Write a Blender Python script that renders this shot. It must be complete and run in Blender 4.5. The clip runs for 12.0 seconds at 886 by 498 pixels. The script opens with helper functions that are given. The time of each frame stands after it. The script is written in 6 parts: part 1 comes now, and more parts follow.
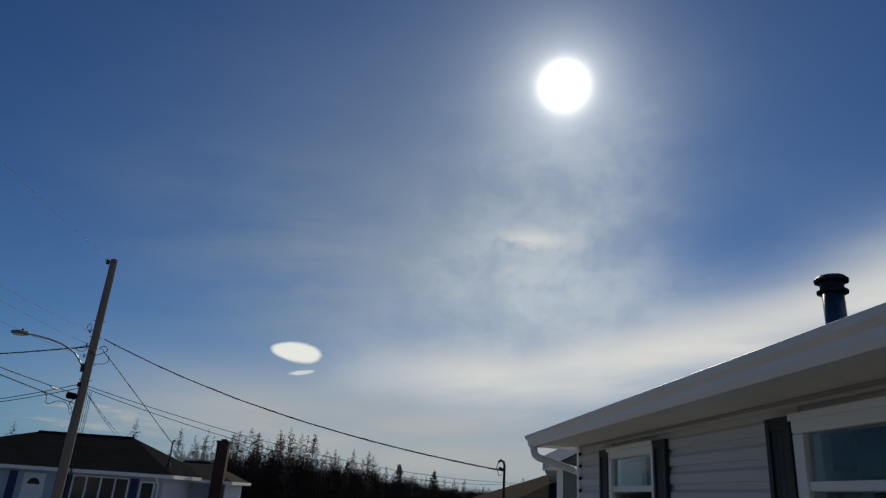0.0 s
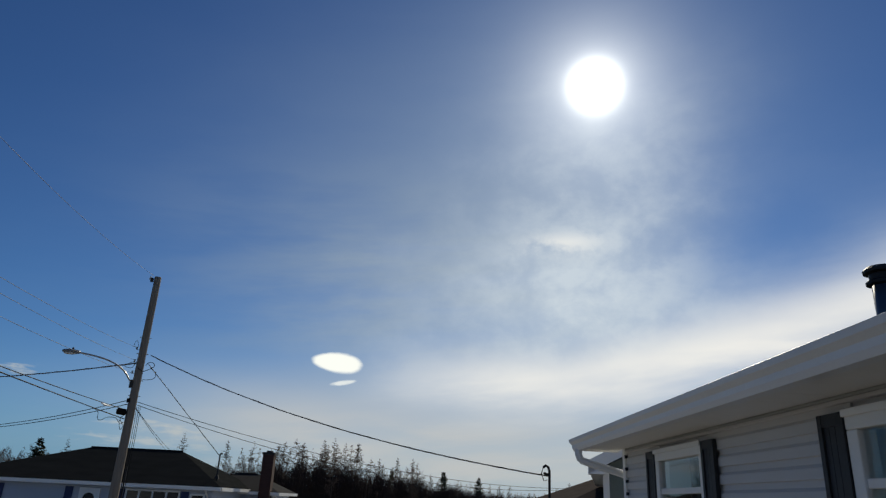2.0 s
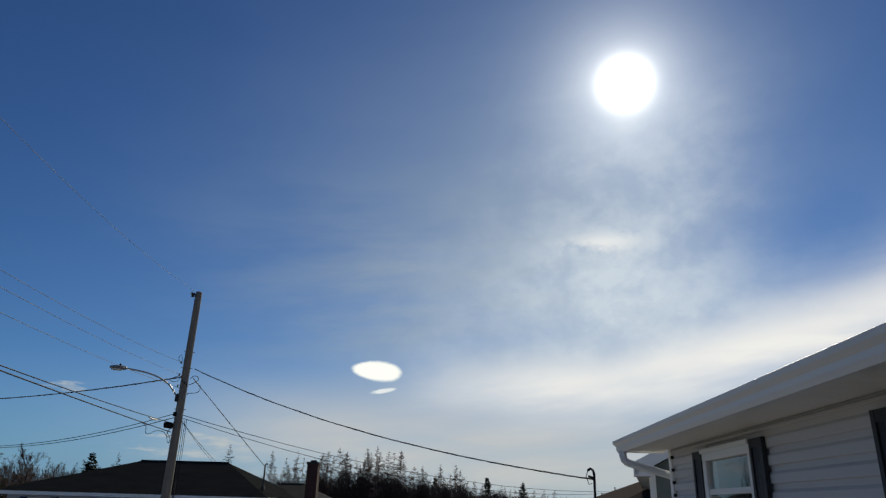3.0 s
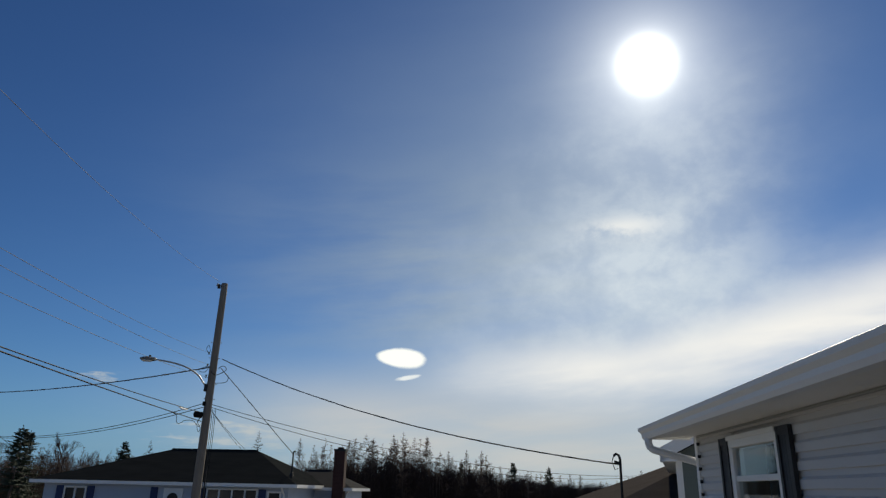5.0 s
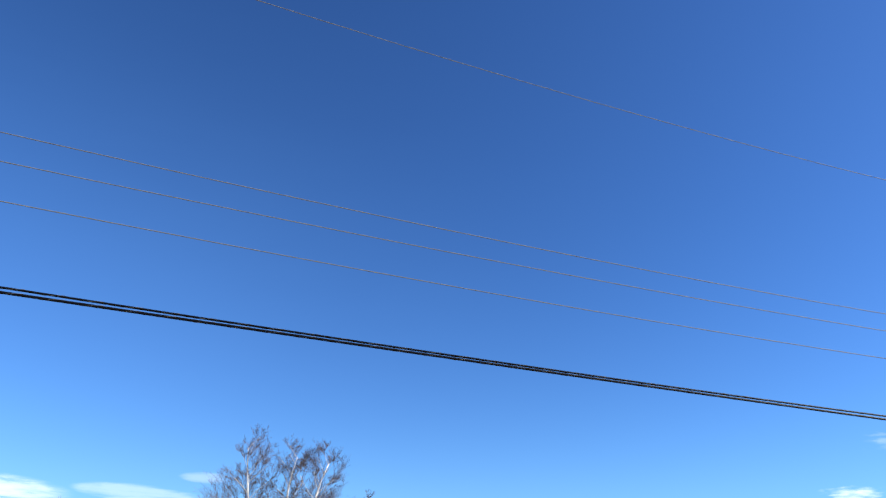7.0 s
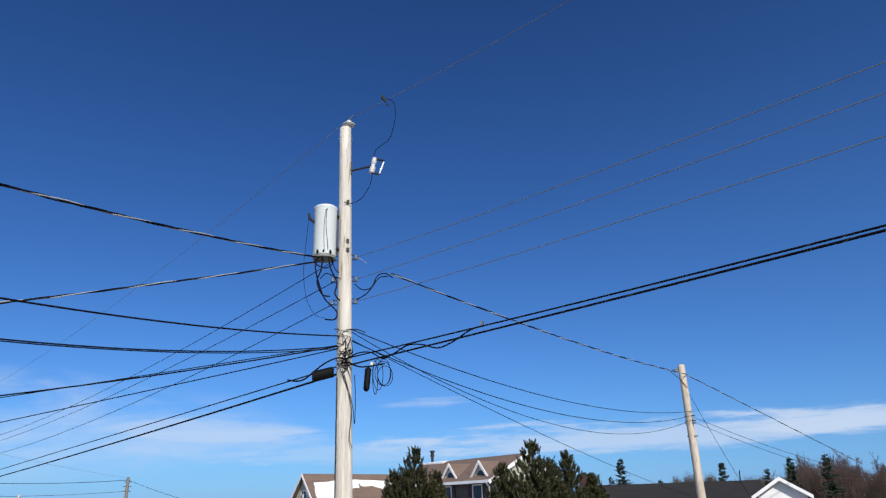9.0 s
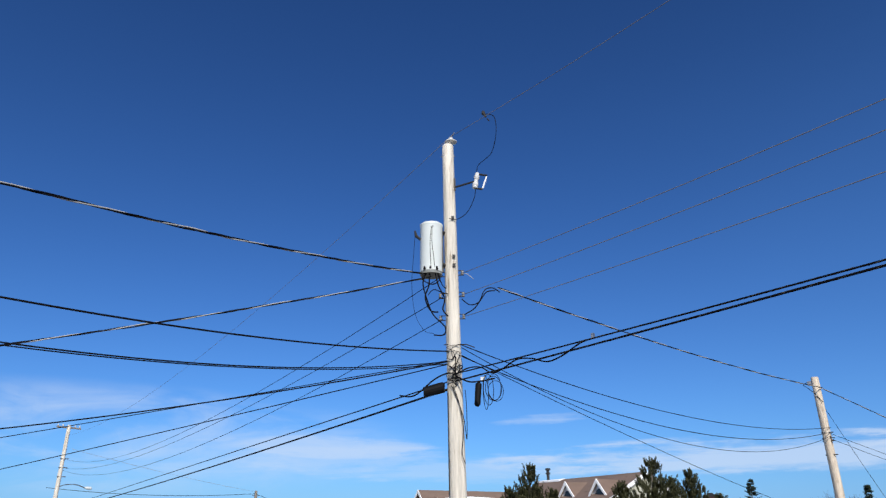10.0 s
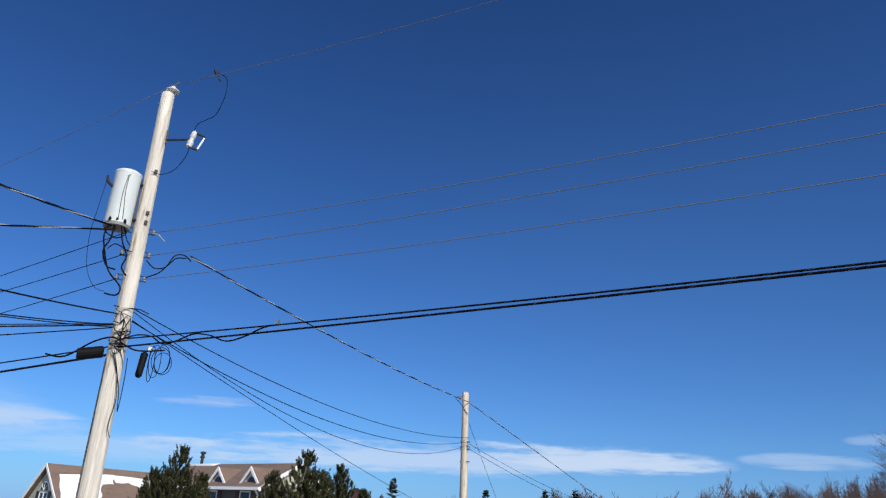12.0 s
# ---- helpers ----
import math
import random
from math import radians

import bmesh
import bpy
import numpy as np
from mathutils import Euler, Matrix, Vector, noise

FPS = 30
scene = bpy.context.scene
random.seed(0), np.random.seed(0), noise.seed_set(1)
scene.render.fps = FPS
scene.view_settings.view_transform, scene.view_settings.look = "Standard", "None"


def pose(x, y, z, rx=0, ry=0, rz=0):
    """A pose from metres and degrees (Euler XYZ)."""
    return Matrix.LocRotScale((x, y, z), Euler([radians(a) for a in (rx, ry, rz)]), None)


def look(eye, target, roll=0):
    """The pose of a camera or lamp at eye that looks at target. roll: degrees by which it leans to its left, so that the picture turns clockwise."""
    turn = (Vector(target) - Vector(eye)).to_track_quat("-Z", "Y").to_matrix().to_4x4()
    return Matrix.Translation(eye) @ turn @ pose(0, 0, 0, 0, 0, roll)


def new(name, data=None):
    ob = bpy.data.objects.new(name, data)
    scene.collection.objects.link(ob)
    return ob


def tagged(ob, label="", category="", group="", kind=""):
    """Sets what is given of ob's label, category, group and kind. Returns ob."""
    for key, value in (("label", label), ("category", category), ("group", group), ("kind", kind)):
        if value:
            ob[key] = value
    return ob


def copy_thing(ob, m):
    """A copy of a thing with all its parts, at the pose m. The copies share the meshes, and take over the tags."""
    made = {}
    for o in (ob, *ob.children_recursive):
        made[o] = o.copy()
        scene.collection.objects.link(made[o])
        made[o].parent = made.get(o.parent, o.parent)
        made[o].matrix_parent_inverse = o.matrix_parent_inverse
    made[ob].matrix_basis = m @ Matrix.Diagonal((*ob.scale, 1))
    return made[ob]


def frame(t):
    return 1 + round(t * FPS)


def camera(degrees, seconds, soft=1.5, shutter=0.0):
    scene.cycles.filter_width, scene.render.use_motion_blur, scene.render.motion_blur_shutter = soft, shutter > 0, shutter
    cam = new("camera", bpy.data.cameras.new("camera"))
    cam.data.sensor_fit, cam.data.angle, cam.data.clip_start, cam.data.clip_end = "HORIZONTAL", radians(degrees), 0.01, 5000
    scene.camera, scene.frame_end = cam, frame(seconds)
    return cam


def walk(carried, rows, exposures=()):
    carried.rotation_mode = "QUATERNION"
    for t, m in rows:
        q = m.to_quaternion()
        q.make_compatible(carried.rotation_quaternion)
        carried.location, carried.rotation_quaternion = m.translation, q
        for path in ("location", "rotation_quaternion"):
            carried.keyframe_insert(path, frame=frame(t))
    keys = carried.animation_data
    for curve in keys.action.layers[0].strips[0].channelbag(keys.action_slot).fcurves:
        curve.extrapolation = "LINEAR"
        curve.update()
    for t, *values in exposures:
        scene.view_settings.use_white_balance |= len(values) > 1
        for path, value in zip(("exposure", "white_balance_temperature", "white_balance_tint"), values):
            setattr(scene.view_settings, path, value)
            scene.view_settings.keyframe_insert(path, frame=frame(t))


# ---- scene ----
EYE = 2.3
cam = camera(65.74, 12.0, soft=1.3)
PATH = [
    (0.0, pose(0.000, 0.000, 2.300, 109.88, -3.64, -35.01)),
    (0.5, pose(0.005, 0.008, 2.298, 110.22, -3.29, -37.24)),
    (1.0, pose(-0.019, -0.004, 2.296, 110.24, -2.29, -36.23)),
    (1.5, pose(0.002, 0.013, 2.299, 110.74, -3.02, -35.29)),
    (1.7, pose(0.001, 0.007, 2.290, 110.10, -3.21, -35.06)),
    (2.0, pose(0.002, 0.000, 2.291, 110.24, -2.62, -31.45)),
    (2.5, pose(0.006, -0.005, 2.293, 110.31, -2.47, -27.85)),
    (3.0, pose(0.010, 0.003, 2.286, 110.58, -1.56, -27.96)),
    (3.2, pose(0.013, 0.010, 2.293, 110.73, -1.13, -28.74)),
    (4.8, pose(-0.012, -0.033, 2.312, 109.29, -2.27, -27.71)),
    (5.0, pose(-0.013, -0.036, 2.313, 109.42, -1.20, -25.88)),
    (5.1, pose(-0.012, -0.030, 2.310, 109.70, -1.90, -23.07)),
    (5.3, pose(-0.012, -0.030, 2.360, 110.21, -2.20, -14.02)),
    (5.5, pose(-0.008, -0.020, 2.400, 110.00, -1.66, -6.22)),
    (5.8, pose(-0.004, -0.010, 2.370, 109.80, -1.20, 8.85)),
    (6.0, pose(0.000, 0.000, 2.350, 111.20, -1.00, 21.67)),
    (6.1, pose(0.000, 0.000, 2.340, 111.58, -0.40, 27.57)),
    (6.5, pose(0.000, 0.000, 2.300, 113.11, -1.98, 40.44)),
    (6.6, pose(0.000, 0.000, 2.300, 113.08, -1.90, 42.00)),
    (6.8, pose(0.000, 0.000, 2.300, 113.67, -1.05, 46.65)),
    (7.0, pose(0.000, 0.000, 2.300, 115.97, -1.71, 49.20)),
    (7.2, pose(0.000, 0.000, 2.300, 117.35, -2.91, 59.06)),
    (8.8, pose(0.037, -0.001, 2.323, 110.49, -0.77, 116.37)),
    (9.0, pose(0.025, 0.010, 2.323, 110.61, 1.46, 116.76)),
    (9.5, pose(0.000, 0.000, 2.300, 111.85, 0.89, 124.39)),
    (10.0, pose(-0.023, 0.010, 2.297, 112.08, 0.23, 125.85)),
    (10.5, pose(-0.000, -0.026, 2.305, 112.33, 0.71, 127.76)),
    (11.0, pose(-0.010, -0.063, 2.303, 113.23, 2.01, 137.46)),
    (11.5, pose(-0.040, -0.045, 2.276, 112.32, 1.05, 132.00)),
    (12.0, pose(-0.113, 0.023, 2.279, 111.82, -2.45, 98.80)),
]
EXPOSURES = [(0.0, -1.12, 7450, 5), (0.5, -0.92, 7500, 5), (1.4, -0.8, 7500, 5), (3.2, -0.74, 7550, 5), (5.0, -0.7, 7600, 5), (5.5, -0.86, 7750, 5), (6.1, 0.35, 7500, 6), (6.5, 0.65, 7150, 8), (7.2, 0.82, 6900, 9), (8.8, -0.08, 6550, 10), (9.5, -0.03, 6550, 10), (10.5, 0.0, 6550, 10), (12.0, -0.04, 6550, 10)]
walk(cam, PATH, EXPOSURES)

# ---- sky, sun ----
SUN_AZ, SUN_EL = -44.3, 33.4


def heading(az, r=1.0, z=0.0):
    """A place r metres off in the direction az (degrees, positive to the left of +Y)."""
    return Vector((-math.sin(radians(az)) * r, math.cos(radians(az)) * r, z))


class Nodes:
    """Short hand for building node trees."""

    def __init__(self, tree):
        self.tree = tree
        tree.nodes.clear()

    def add(self, kind):
        return self.tree.nodes.new(kind)

    def put(self, socket, value):
        if isinstance(value, bpy.types.NodeSocket):
            self.tree.links.new(value, socket)
        else:
            socket.default_value = value

    def math(self, op, a, b=0.0, c=0.0, clamp=False):
        node = self.add("ShaderNodeMath")
        node.operation, node.use_clamp = op, clamp
        for i, v in enumerate((a, b, c)):
            self.put(node.inputs[i], v)
        return node.outputs[0]

    def mix(self, fac, a, b, blend="MIX"):
        node = self.add("ShaderNodeMix")
        node.data_type, node.blend_type = "RGBA", blend
        self.put(node.inputs[0], fac)
        self.put(node.inputs[6], a)
        self.put(node.inputs[7], b)
        return node.outputs[2]

    def noise(self, vector, scale, detail=4.0, rough=0.55, distortion=0.0):
        node = self.add("ShaderNodeTexNoise")
        if vector is not None:
            self.put(node.inputs["Vector"], vector)
        self.put(node.inputs["Scale"], scale)
        self.put(node.inputs["Detail"], detail)
        self.put(node.inputs["Roughness"], rough)
        self.put(node.inputs["Distortion"], distortion)
        return node.outputs[0]

    def ramp(self, value, low, high):
        node = self.add("ShaderNodeMapRange")
        node.interpolation_type = "SMOOTHSTEP"
        self.put(node.inputs[0], value)
        self.put(node.inputs[1], low)
        self.put(node.inputs[2], high)
        return node.outputs[0]

    def xyz(self, x, y, z):
        node = self.add("ShaderNodeCombineXYZ")
        for i, v in enumerate((x, y, z)):
            self.put(node.inputs[i], v)
        return node.outputs[0]


def make_sky():
    world = bpy.data.worlds.new("sky")
    scene.world = world
    world.use_nodes = True
    n = Nodes(world.node_tree)
    out = n.add("ShaderNodeOutputWorld")
    back = n.add("ShaderNodeBackground")
    n.tree.links.new(back.outputs[0], out.inputs[0])
    sky = n.add("ShaderNodeTexSky")
    sky.sky_type, sky.sun_disc, sky.sun_elevation, sky.sun_rotation = "NISHITA", False, radians(SUN_EL), radians(-SUN_AZ)
    sky.altitude, sky.air_density, sky.dust_density, sky.ozone_density = 200.0, 1.0, 0.1, 2.0
    coord = n.add("ShaderNodeTexCoord").outputs["Generated"]
    split = n.add("ShaderNodeSeparateXYZ")
    n.put(split.inputs[0], coord)
    x, y, z = split.outputs
    az = n.math("MULTIPLY", n.math("ARCTAN2", n.math("MULTIPLY", x, -1.0), y), 57.2958)
    el = n.math("MULTIPLY", n.math("ARCSINE", z), 57.2958)
    toward = heading(SUN_AZ) * math.cos(radians(SUN_EL)) + Vector((0, 0, math.sin(radians(SUN_EL))))
    dot = n.add("ShaderNodeVectorMath")
    dot.operation = "DOT_PRODUCT"
    n.put(dot.inputs[0], coord)
    dot.inputs[1].default_value = toward
    off = n.math("MULTIPLY", n.math("ARCCOSINE", n.math("MINIMUM", dot.outputs["Value"], 1.0)), 57.2958)

    def blob(a, e, wa, we, tilt=0.0):
        """A soft ellipse in the sky: 1 in its middle, 0 at its rim."""
        da = n.math("SUBTRACT", az, a)
        de = n.math("SUBTRACT", n.math("SUBTRACT", el, e), n.math("MULTIPLY", da, tilt))
        r2 = n.math("ADD", n.math("POWER", n.math("ABSOLUTE", n.math("DIVIDE", da, wa)), 2.0), n.math("POWER", n.math("ABSOLUTE", n.math("DIVIDE", de, we)), 2.0))
        return n.math("SUBTRACT", 1.0, r2, clamp=True)

    streak = n.xyz(n.math("MULTIPLY", az, 0.10), n.math("MULTIPLY", el, 0.42), 0.0)
    fine = n.xyz(n.math("MULTIPLY", az, 0.16), n.math("MULTIPLY", el, 0.30), 3.0)
    soft_noise = n.noise(streak, 1.0, 6.0, 0.55, 0.6)
    wisp = n.noise(fine, 1.6, 7.0, 0.6, 0.9)
    tiny = n.noise(n.xyz(az, n.math("MULTIPLY", el, 2.6), 0.0), 1.1, 5.0, 0.6, 0.3)

    # blue of the sky, deeper than the bare model
    blue = n.add("ShaderNodeGamma")
    n.put(blue.inputs[0], sky.outputs[0])
    blue.inputs[1].default_value = SKY_GAMMA
    colour = n.mix(1.0, blue.outputs[0], SKY_TINT, "MULTIPLY")

    def cover(colour, amount, white):
        return n.mix(amount, colour, white)

    # paler air near the horizon
    colour = n.mix(n.math("MULTIPLY", n.math("POWER", 2.718, n.math("MULTIPLY", n.math("MAXIMUM", el, 0.0), -0.22)), 0.72), colour, HAZE)
    # cirrus below and beside the sun, with ragged borders
    slant = n.math("ADD", el, n.math("MULTIPLY", az, 0.10))
    broad = n.noise(n.xyz(n.math("MULTIPLY", az, 0.045), n.math("MULTIPLY", slant, 0.10), 1.0), 1.0, 5.0, 0.5, 0.25)
    shift = n.math("MULTIPLY", n.math("SUBTRACT", broad, 0.5), 14.0)
    comb = n.noise(n.xyz(n.math("MULTIPLY", az, 0.06), n.math("MULTIPLY", slant, 0.34), 2.0), 1.0, 6.0, 0.55, 0.2)
    curl = n.noise(n.xyz(n.math("MULTIPLY", az, 0.20), n.math("MULTIPLY", el, 0.26), 4.0), 1.0, 7.0, 0.58, 0.12)

    def haze(a, e, wa, we, tilt=0.0, sway=1.0):
        """A cloud field that thins out slowly and unevenly to all sides."""
        da = n.math("SUBTRACT", n.math("ADD", az, n.math("MULTIPLY", shift, sway)), a)
        de = n.math("ADD", n.math("SUBTRACT", n.math("SUBTRACT", el, e), n.math("MULTIPLY", da, tilt)), n.math("MULTIPLY", n.math("SUBTRACT", comb, 0.5), 4.0 * sway))
        r2 = n.math("ADD", n.math("POWER", n.math("ABSOLUTE", n.math("DIVIDE", da, wa)), 2.0), n.math("POWER", n.math("ABSOLUTE", n.math("DIVIDE", de, we)), 2.0))
        return n.math("POWER", 2.718, n.math("MULTIPLY", r2, -1.0))

    def textured(amount, noise_value, floor):
        return n.math("MULTIPLY", amount, n.math("ADD", floor, n.math("MULTIPLY", n.ramp(noise_value, 0.30, 0.70), 1.0 - floor)))

    # clear gap in the veil, and thin streaks on the side of the woods
    gap = n.math("SUBTRACT", 1.0, n.math("MULTIPLY", haze(-58.5, 21.0, 6.5, 5.5, -0.15, 0.6), 0.8))
    colour = cover(colour, n.math("MULTIPLY", textured(haze(-27.0, 17.5, 16.0, 8.0, 0.0), comb, 0.15), 0.62), THIN)
    colour = cover(colour, n.math("MULTIPLY", n.math("MULTIPLY", haze(-34.0, 22.0, 20.0, 15.0, 0.0), gap), 0.40), THIN)
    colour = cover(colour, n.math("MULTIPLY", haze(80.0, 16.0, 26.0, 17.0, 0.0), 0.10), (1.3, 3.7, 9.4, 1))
    veil = n.math("ADD", n.math("MULTIPLY", textured(haze(-44.5, 24.5, 9.5, 8.0), curl, 0.45), 0.6), textured(haze(-42.5, 14.8, 15.0, 6.5, -0.05), curl, 0.6), clamp=True)
    veil = n.math("MULTIPLY", n.math("ADD", veil, n.math("MULTIPLY", haze(-69.0, 16.0, 9.0, 5.0, -0.1), 0.5), clamp=True), gap)
    colour = cover(colour, n.math("MULTIPLY", veil, VEIL_COVER), VEIL)
    puff = n.math("MULTIPLY", n.ramp(curl, 0.46, 0.64), haze(-41.3, 20.7, 3.0, 0.9, 0.0, 0.2))
    colour = cover(colour, n.math("MULTIPLY", puff, 0.55), BANK)
    # grey cloud along the horizon, a bright bank above it that climbs away from the woods
    low_bank = textured(n.math("ADD", haze(-44.0, 3.2, 22.0, 5.2, -0.03), n.math("MULTIPLY", haze(-21.0, 5.2, 14.0, 3.4, 0.0), 0.75), clamp=True), comb, 0.7)
    colour = cover(colour, n.math("MULTIPLY", low_bank, 0.92), LOW_BANK)
    climb = n.math("MULTIPLY", n.math("MAXIMUM", n.math("SUBTRACT", -41.0, az), 0.0), 0.22)
    rise = n.math("SUBTRACT", n.math("ADD", n.math("SUBTRACT", el, 9.3), n.math("MULTIPLY", n.math("SUBTRACT", comb, 0.5), 2.6)), climb)
    thick = n.math("ADD", 2.2, n.math("MULTIPLY", climb, 0.15))
    bank = n.math("POWER", 2.718, n.math("MULTIPLY", n.math("POWER", n.math("ABSOLUTE", n.math("DIVIDE", rise, thick)), 2.0), -1.0))
    bank = textured(n.math("MULTIPLY", bank, n.ramp(n.math("ADD", az, n.math("MULTIPLY", shift, 0.5)), -22.0, -38.0)), comb, 0.7)
    colour = cover(colour, n.math("MULTIPLY", bank, 0.9), BANK)
    # glare of the sun through the veil
    core = n.math("MULTIPLY", n.math("POWER", 2.718, n.math("MULTIPLY", n.math("POWER", n.math("DIVIDE", off, 1.3), 2.0), -1.0)), SUN_WHITE)
    glow = n.math("MULTIPLY", n.math("POWER", 2.718, n.math("MULTIPLY", off, -0.37)), GLOW)
    wide = n.math("MULTIPLY", n.math("POWER", 2.718, n.math("MULTIPLY", off, -0.075)), WIDE)
    glare = n.math("ADD", core, n.math("ADD", glow, wide))
    colour = n.mix(1.0, colour, n.mix(1.0, (0.93, 0.96, 1.0, 1), n.xyz(glare, glare, glare), "MULTIPLY"), "ADD")
    # lens-shaped cloud, tapered on one side, with a wisp below it
    da = n.math("DIVIDE", n.math("SUBTRACT", az, -22.15), 2.25)
    slim = n.math("SUBTRACT", 0.92, n.math("MULTIPLY", n.math("MAXIMUM", da, 0.0), 0.30))
    de = n.math("DIVIDE", n.math("SUBTRACT", n.math("SUBTRACT", el, 10.28), n.math("MULTIPLY", da, 0.12)), slim)
    body = n.math("SUBTRACT", 1.0, n.math("ADD", n.math("POWER", n.math("ABSOLUTE", da), 2.9), n.math("POWER", n.math("ABSOLUTE", de), 2.0)), clamp=True)
    lens = n.ramp(n.math("ADD", body, n.math("MULTIPLY", n.math("SUBTRACT", tiny, 0.5), n.math("MULTIPLY", n.math("MINIMUM", n.math("MULTIPLY", body, 8.0), 1.0), 0.30))), 0.02, 0.60)
    colour = cover(colour, n.math("MULTIPLY", lens, 0.97), CLOUD)
    wisp_shape = n.ramp(n.math("ADD", blob(-22.8, 8.72, 1.3, 0.26, -0.2), n.math("MULTIPLY", n.math("SUBTRACT", tiny, 0.5), 1.3)), 0.15, 1.0)
    colour = cover(colour, n.math("MULTIPLY", n.math("MULTIPLY", wisp_shape, n.ramp(blob(-22.8, 8.72, 1.5, 0.36, -0.2), 0.0, 0.4)), 0.65), CLOUD)
    strip = n.noise(n.xyz(n.math("MULTIPLY", az, 0.5), n.math("MULTIPLY", el, 2.6), 0.0), 1.0, 4.0, 0.5, 0.15)
    for a, e, wa, we, tilt, amount in ((19.7, 6.2, 1.9, 0.8, 0.03, 0.75), (0.7, 7.4, 1.9, 0.45, -0.04, 0.95),
                                       (-9.5, 4.2, 4.5, 0.7, 0.05, 0.9), (-8.5, 3.2, 6.0, 0.5, 0.03, 0.75), (26.0, 2.9, 5.5, 0.6, 0.06, 0.55), (17.0, 9.6, 1.6, 0.7, 0.0, 0.2)):
        shape = n.ramp(n.math("ADD", blob(a, e, wa, we, tilt), n.math("MULTIPLY", n.math("SUBTRACT", n.math("ADD", n.math("MULTIPLY", strip, 0.7), n.math("MULTIPLY", tiny, 0.3)), 0.54), 5.0)), 0.0, 1.5)
        colour = cover(colour, n.math("MULTIPLY", n.math("MULTIPLY", shape, n.ramp(blob(a, e, wa * 1.3, we * 1.3, tilt), 0.0, 0.4)), amount), CLOUD_FAR)
    # low banks away from the sun
    band = n.noise(n.xyz(n.math("MULTIPLY", az, 0.055), n.math("MULTIPLY", n.math("ADD", el, n.math("MULTIPLY", az, 0.03)), 0.62), 5.0), 1.0, 7.0, 0.6, 0.4)
    band = n.math("ADD", n.math("MULTIPLY", band, 0.75), n.math("MULTIPLY", n.noise(n.xyz(n.math("MULTIPLY", az, 0.35), n.math("MULTIPLY", el, 1.9), 9.0), 1.0, 6.0, 0.62, 0.3), 0.35))
    for a, e, wa, we, tilt, amount in ((101.0, 4.9, 25.0, 1.6, 0.0, 0.7), (128.0, 4.6, 17.0, 1.6, 0.02, 0.36), (117.5, 8.05, 5.0, 0.5, -0.05, 0.4), (87.0, 5.3, 11.0, 1.25, 0.05, 0.8), (134.0, 5.9, 9.0, 1.0, 0.02, 0.45), (72.0, 5.2, 5.0, 0.7, 0.03, 0.4), (67.8, 6.6, 2.0, 0.45, 0.0, 0.3)):
        edge = blob(a, e, wa, we, tilt)
        low = n.ramp(n.math("ADD", edge, n.math("MULTIPLY", n.math("SUBTRACT", band, 0.53), 5.0)), 0.0, 1.15)
        colour = cover(colour, n.math("MULTIPLY", n.math("MULTIPLY", low, n.ramp(edge, 0.0, 0.35)), amount), CLOUD_LOW)
    low2 = n.math("MULTIPLY", n.ramp(blob(152.0, 6.0, 26.0, 4.5, 0.0), 0.0, 0.8), n.ramp(n.math("ADD", n.math("MULTIPLY", soft_noise, 0.8), n.math("MULTIPLY", wisp, 0.2)), 0.36, 0.72))
    colour = cover(colour, n.math("MULTIPLY", low2, 0.55), CLOUD_LOW)
    n.put(back.inputs[0], colour)
    back.inputs[1].default_value = SKY_STRENGTH


SKY_STRENGTH, SKY_GAMMA, SKY_TINT = 0.1, 1.2, (0.232, 0.445, 0.74, 1)
HAZE, VEIL, BANK, LOW_BANK = (1.85, 3.95, 8.9, 1), (10.2, 12.0, 14.9, 1), (15.2, 15.5, 16.6, 1), (8.8, 9.3, 10.5, 1)
THIN, VEIL_COVER = (4.7, 6.2, 8.3, 1), 0.85
CLOUD, CLOUD_FAR, CLOUD_LOW = (16.5, 17.6, 18.8, 1), (7.5, 8.6, 10.2, 1), (6.0, 7.3, 9.4, 1)
GLOW, WIDE, SUN_WHITE = 22.0, 1.0, 100.0
make_sky()
sun = new("sun", bpy.data.lights.new("sun", "SUN"))
sun.data.energy, sun.data.angle, sun.data.color = 5.0, radians(0.53), (1.0, 0.95, 0.87)
sun.matrix_world = look(heading(SUN_AZ, 83.5, 55.0), (0, 0, 0))
tagged(sun, kind="structure")


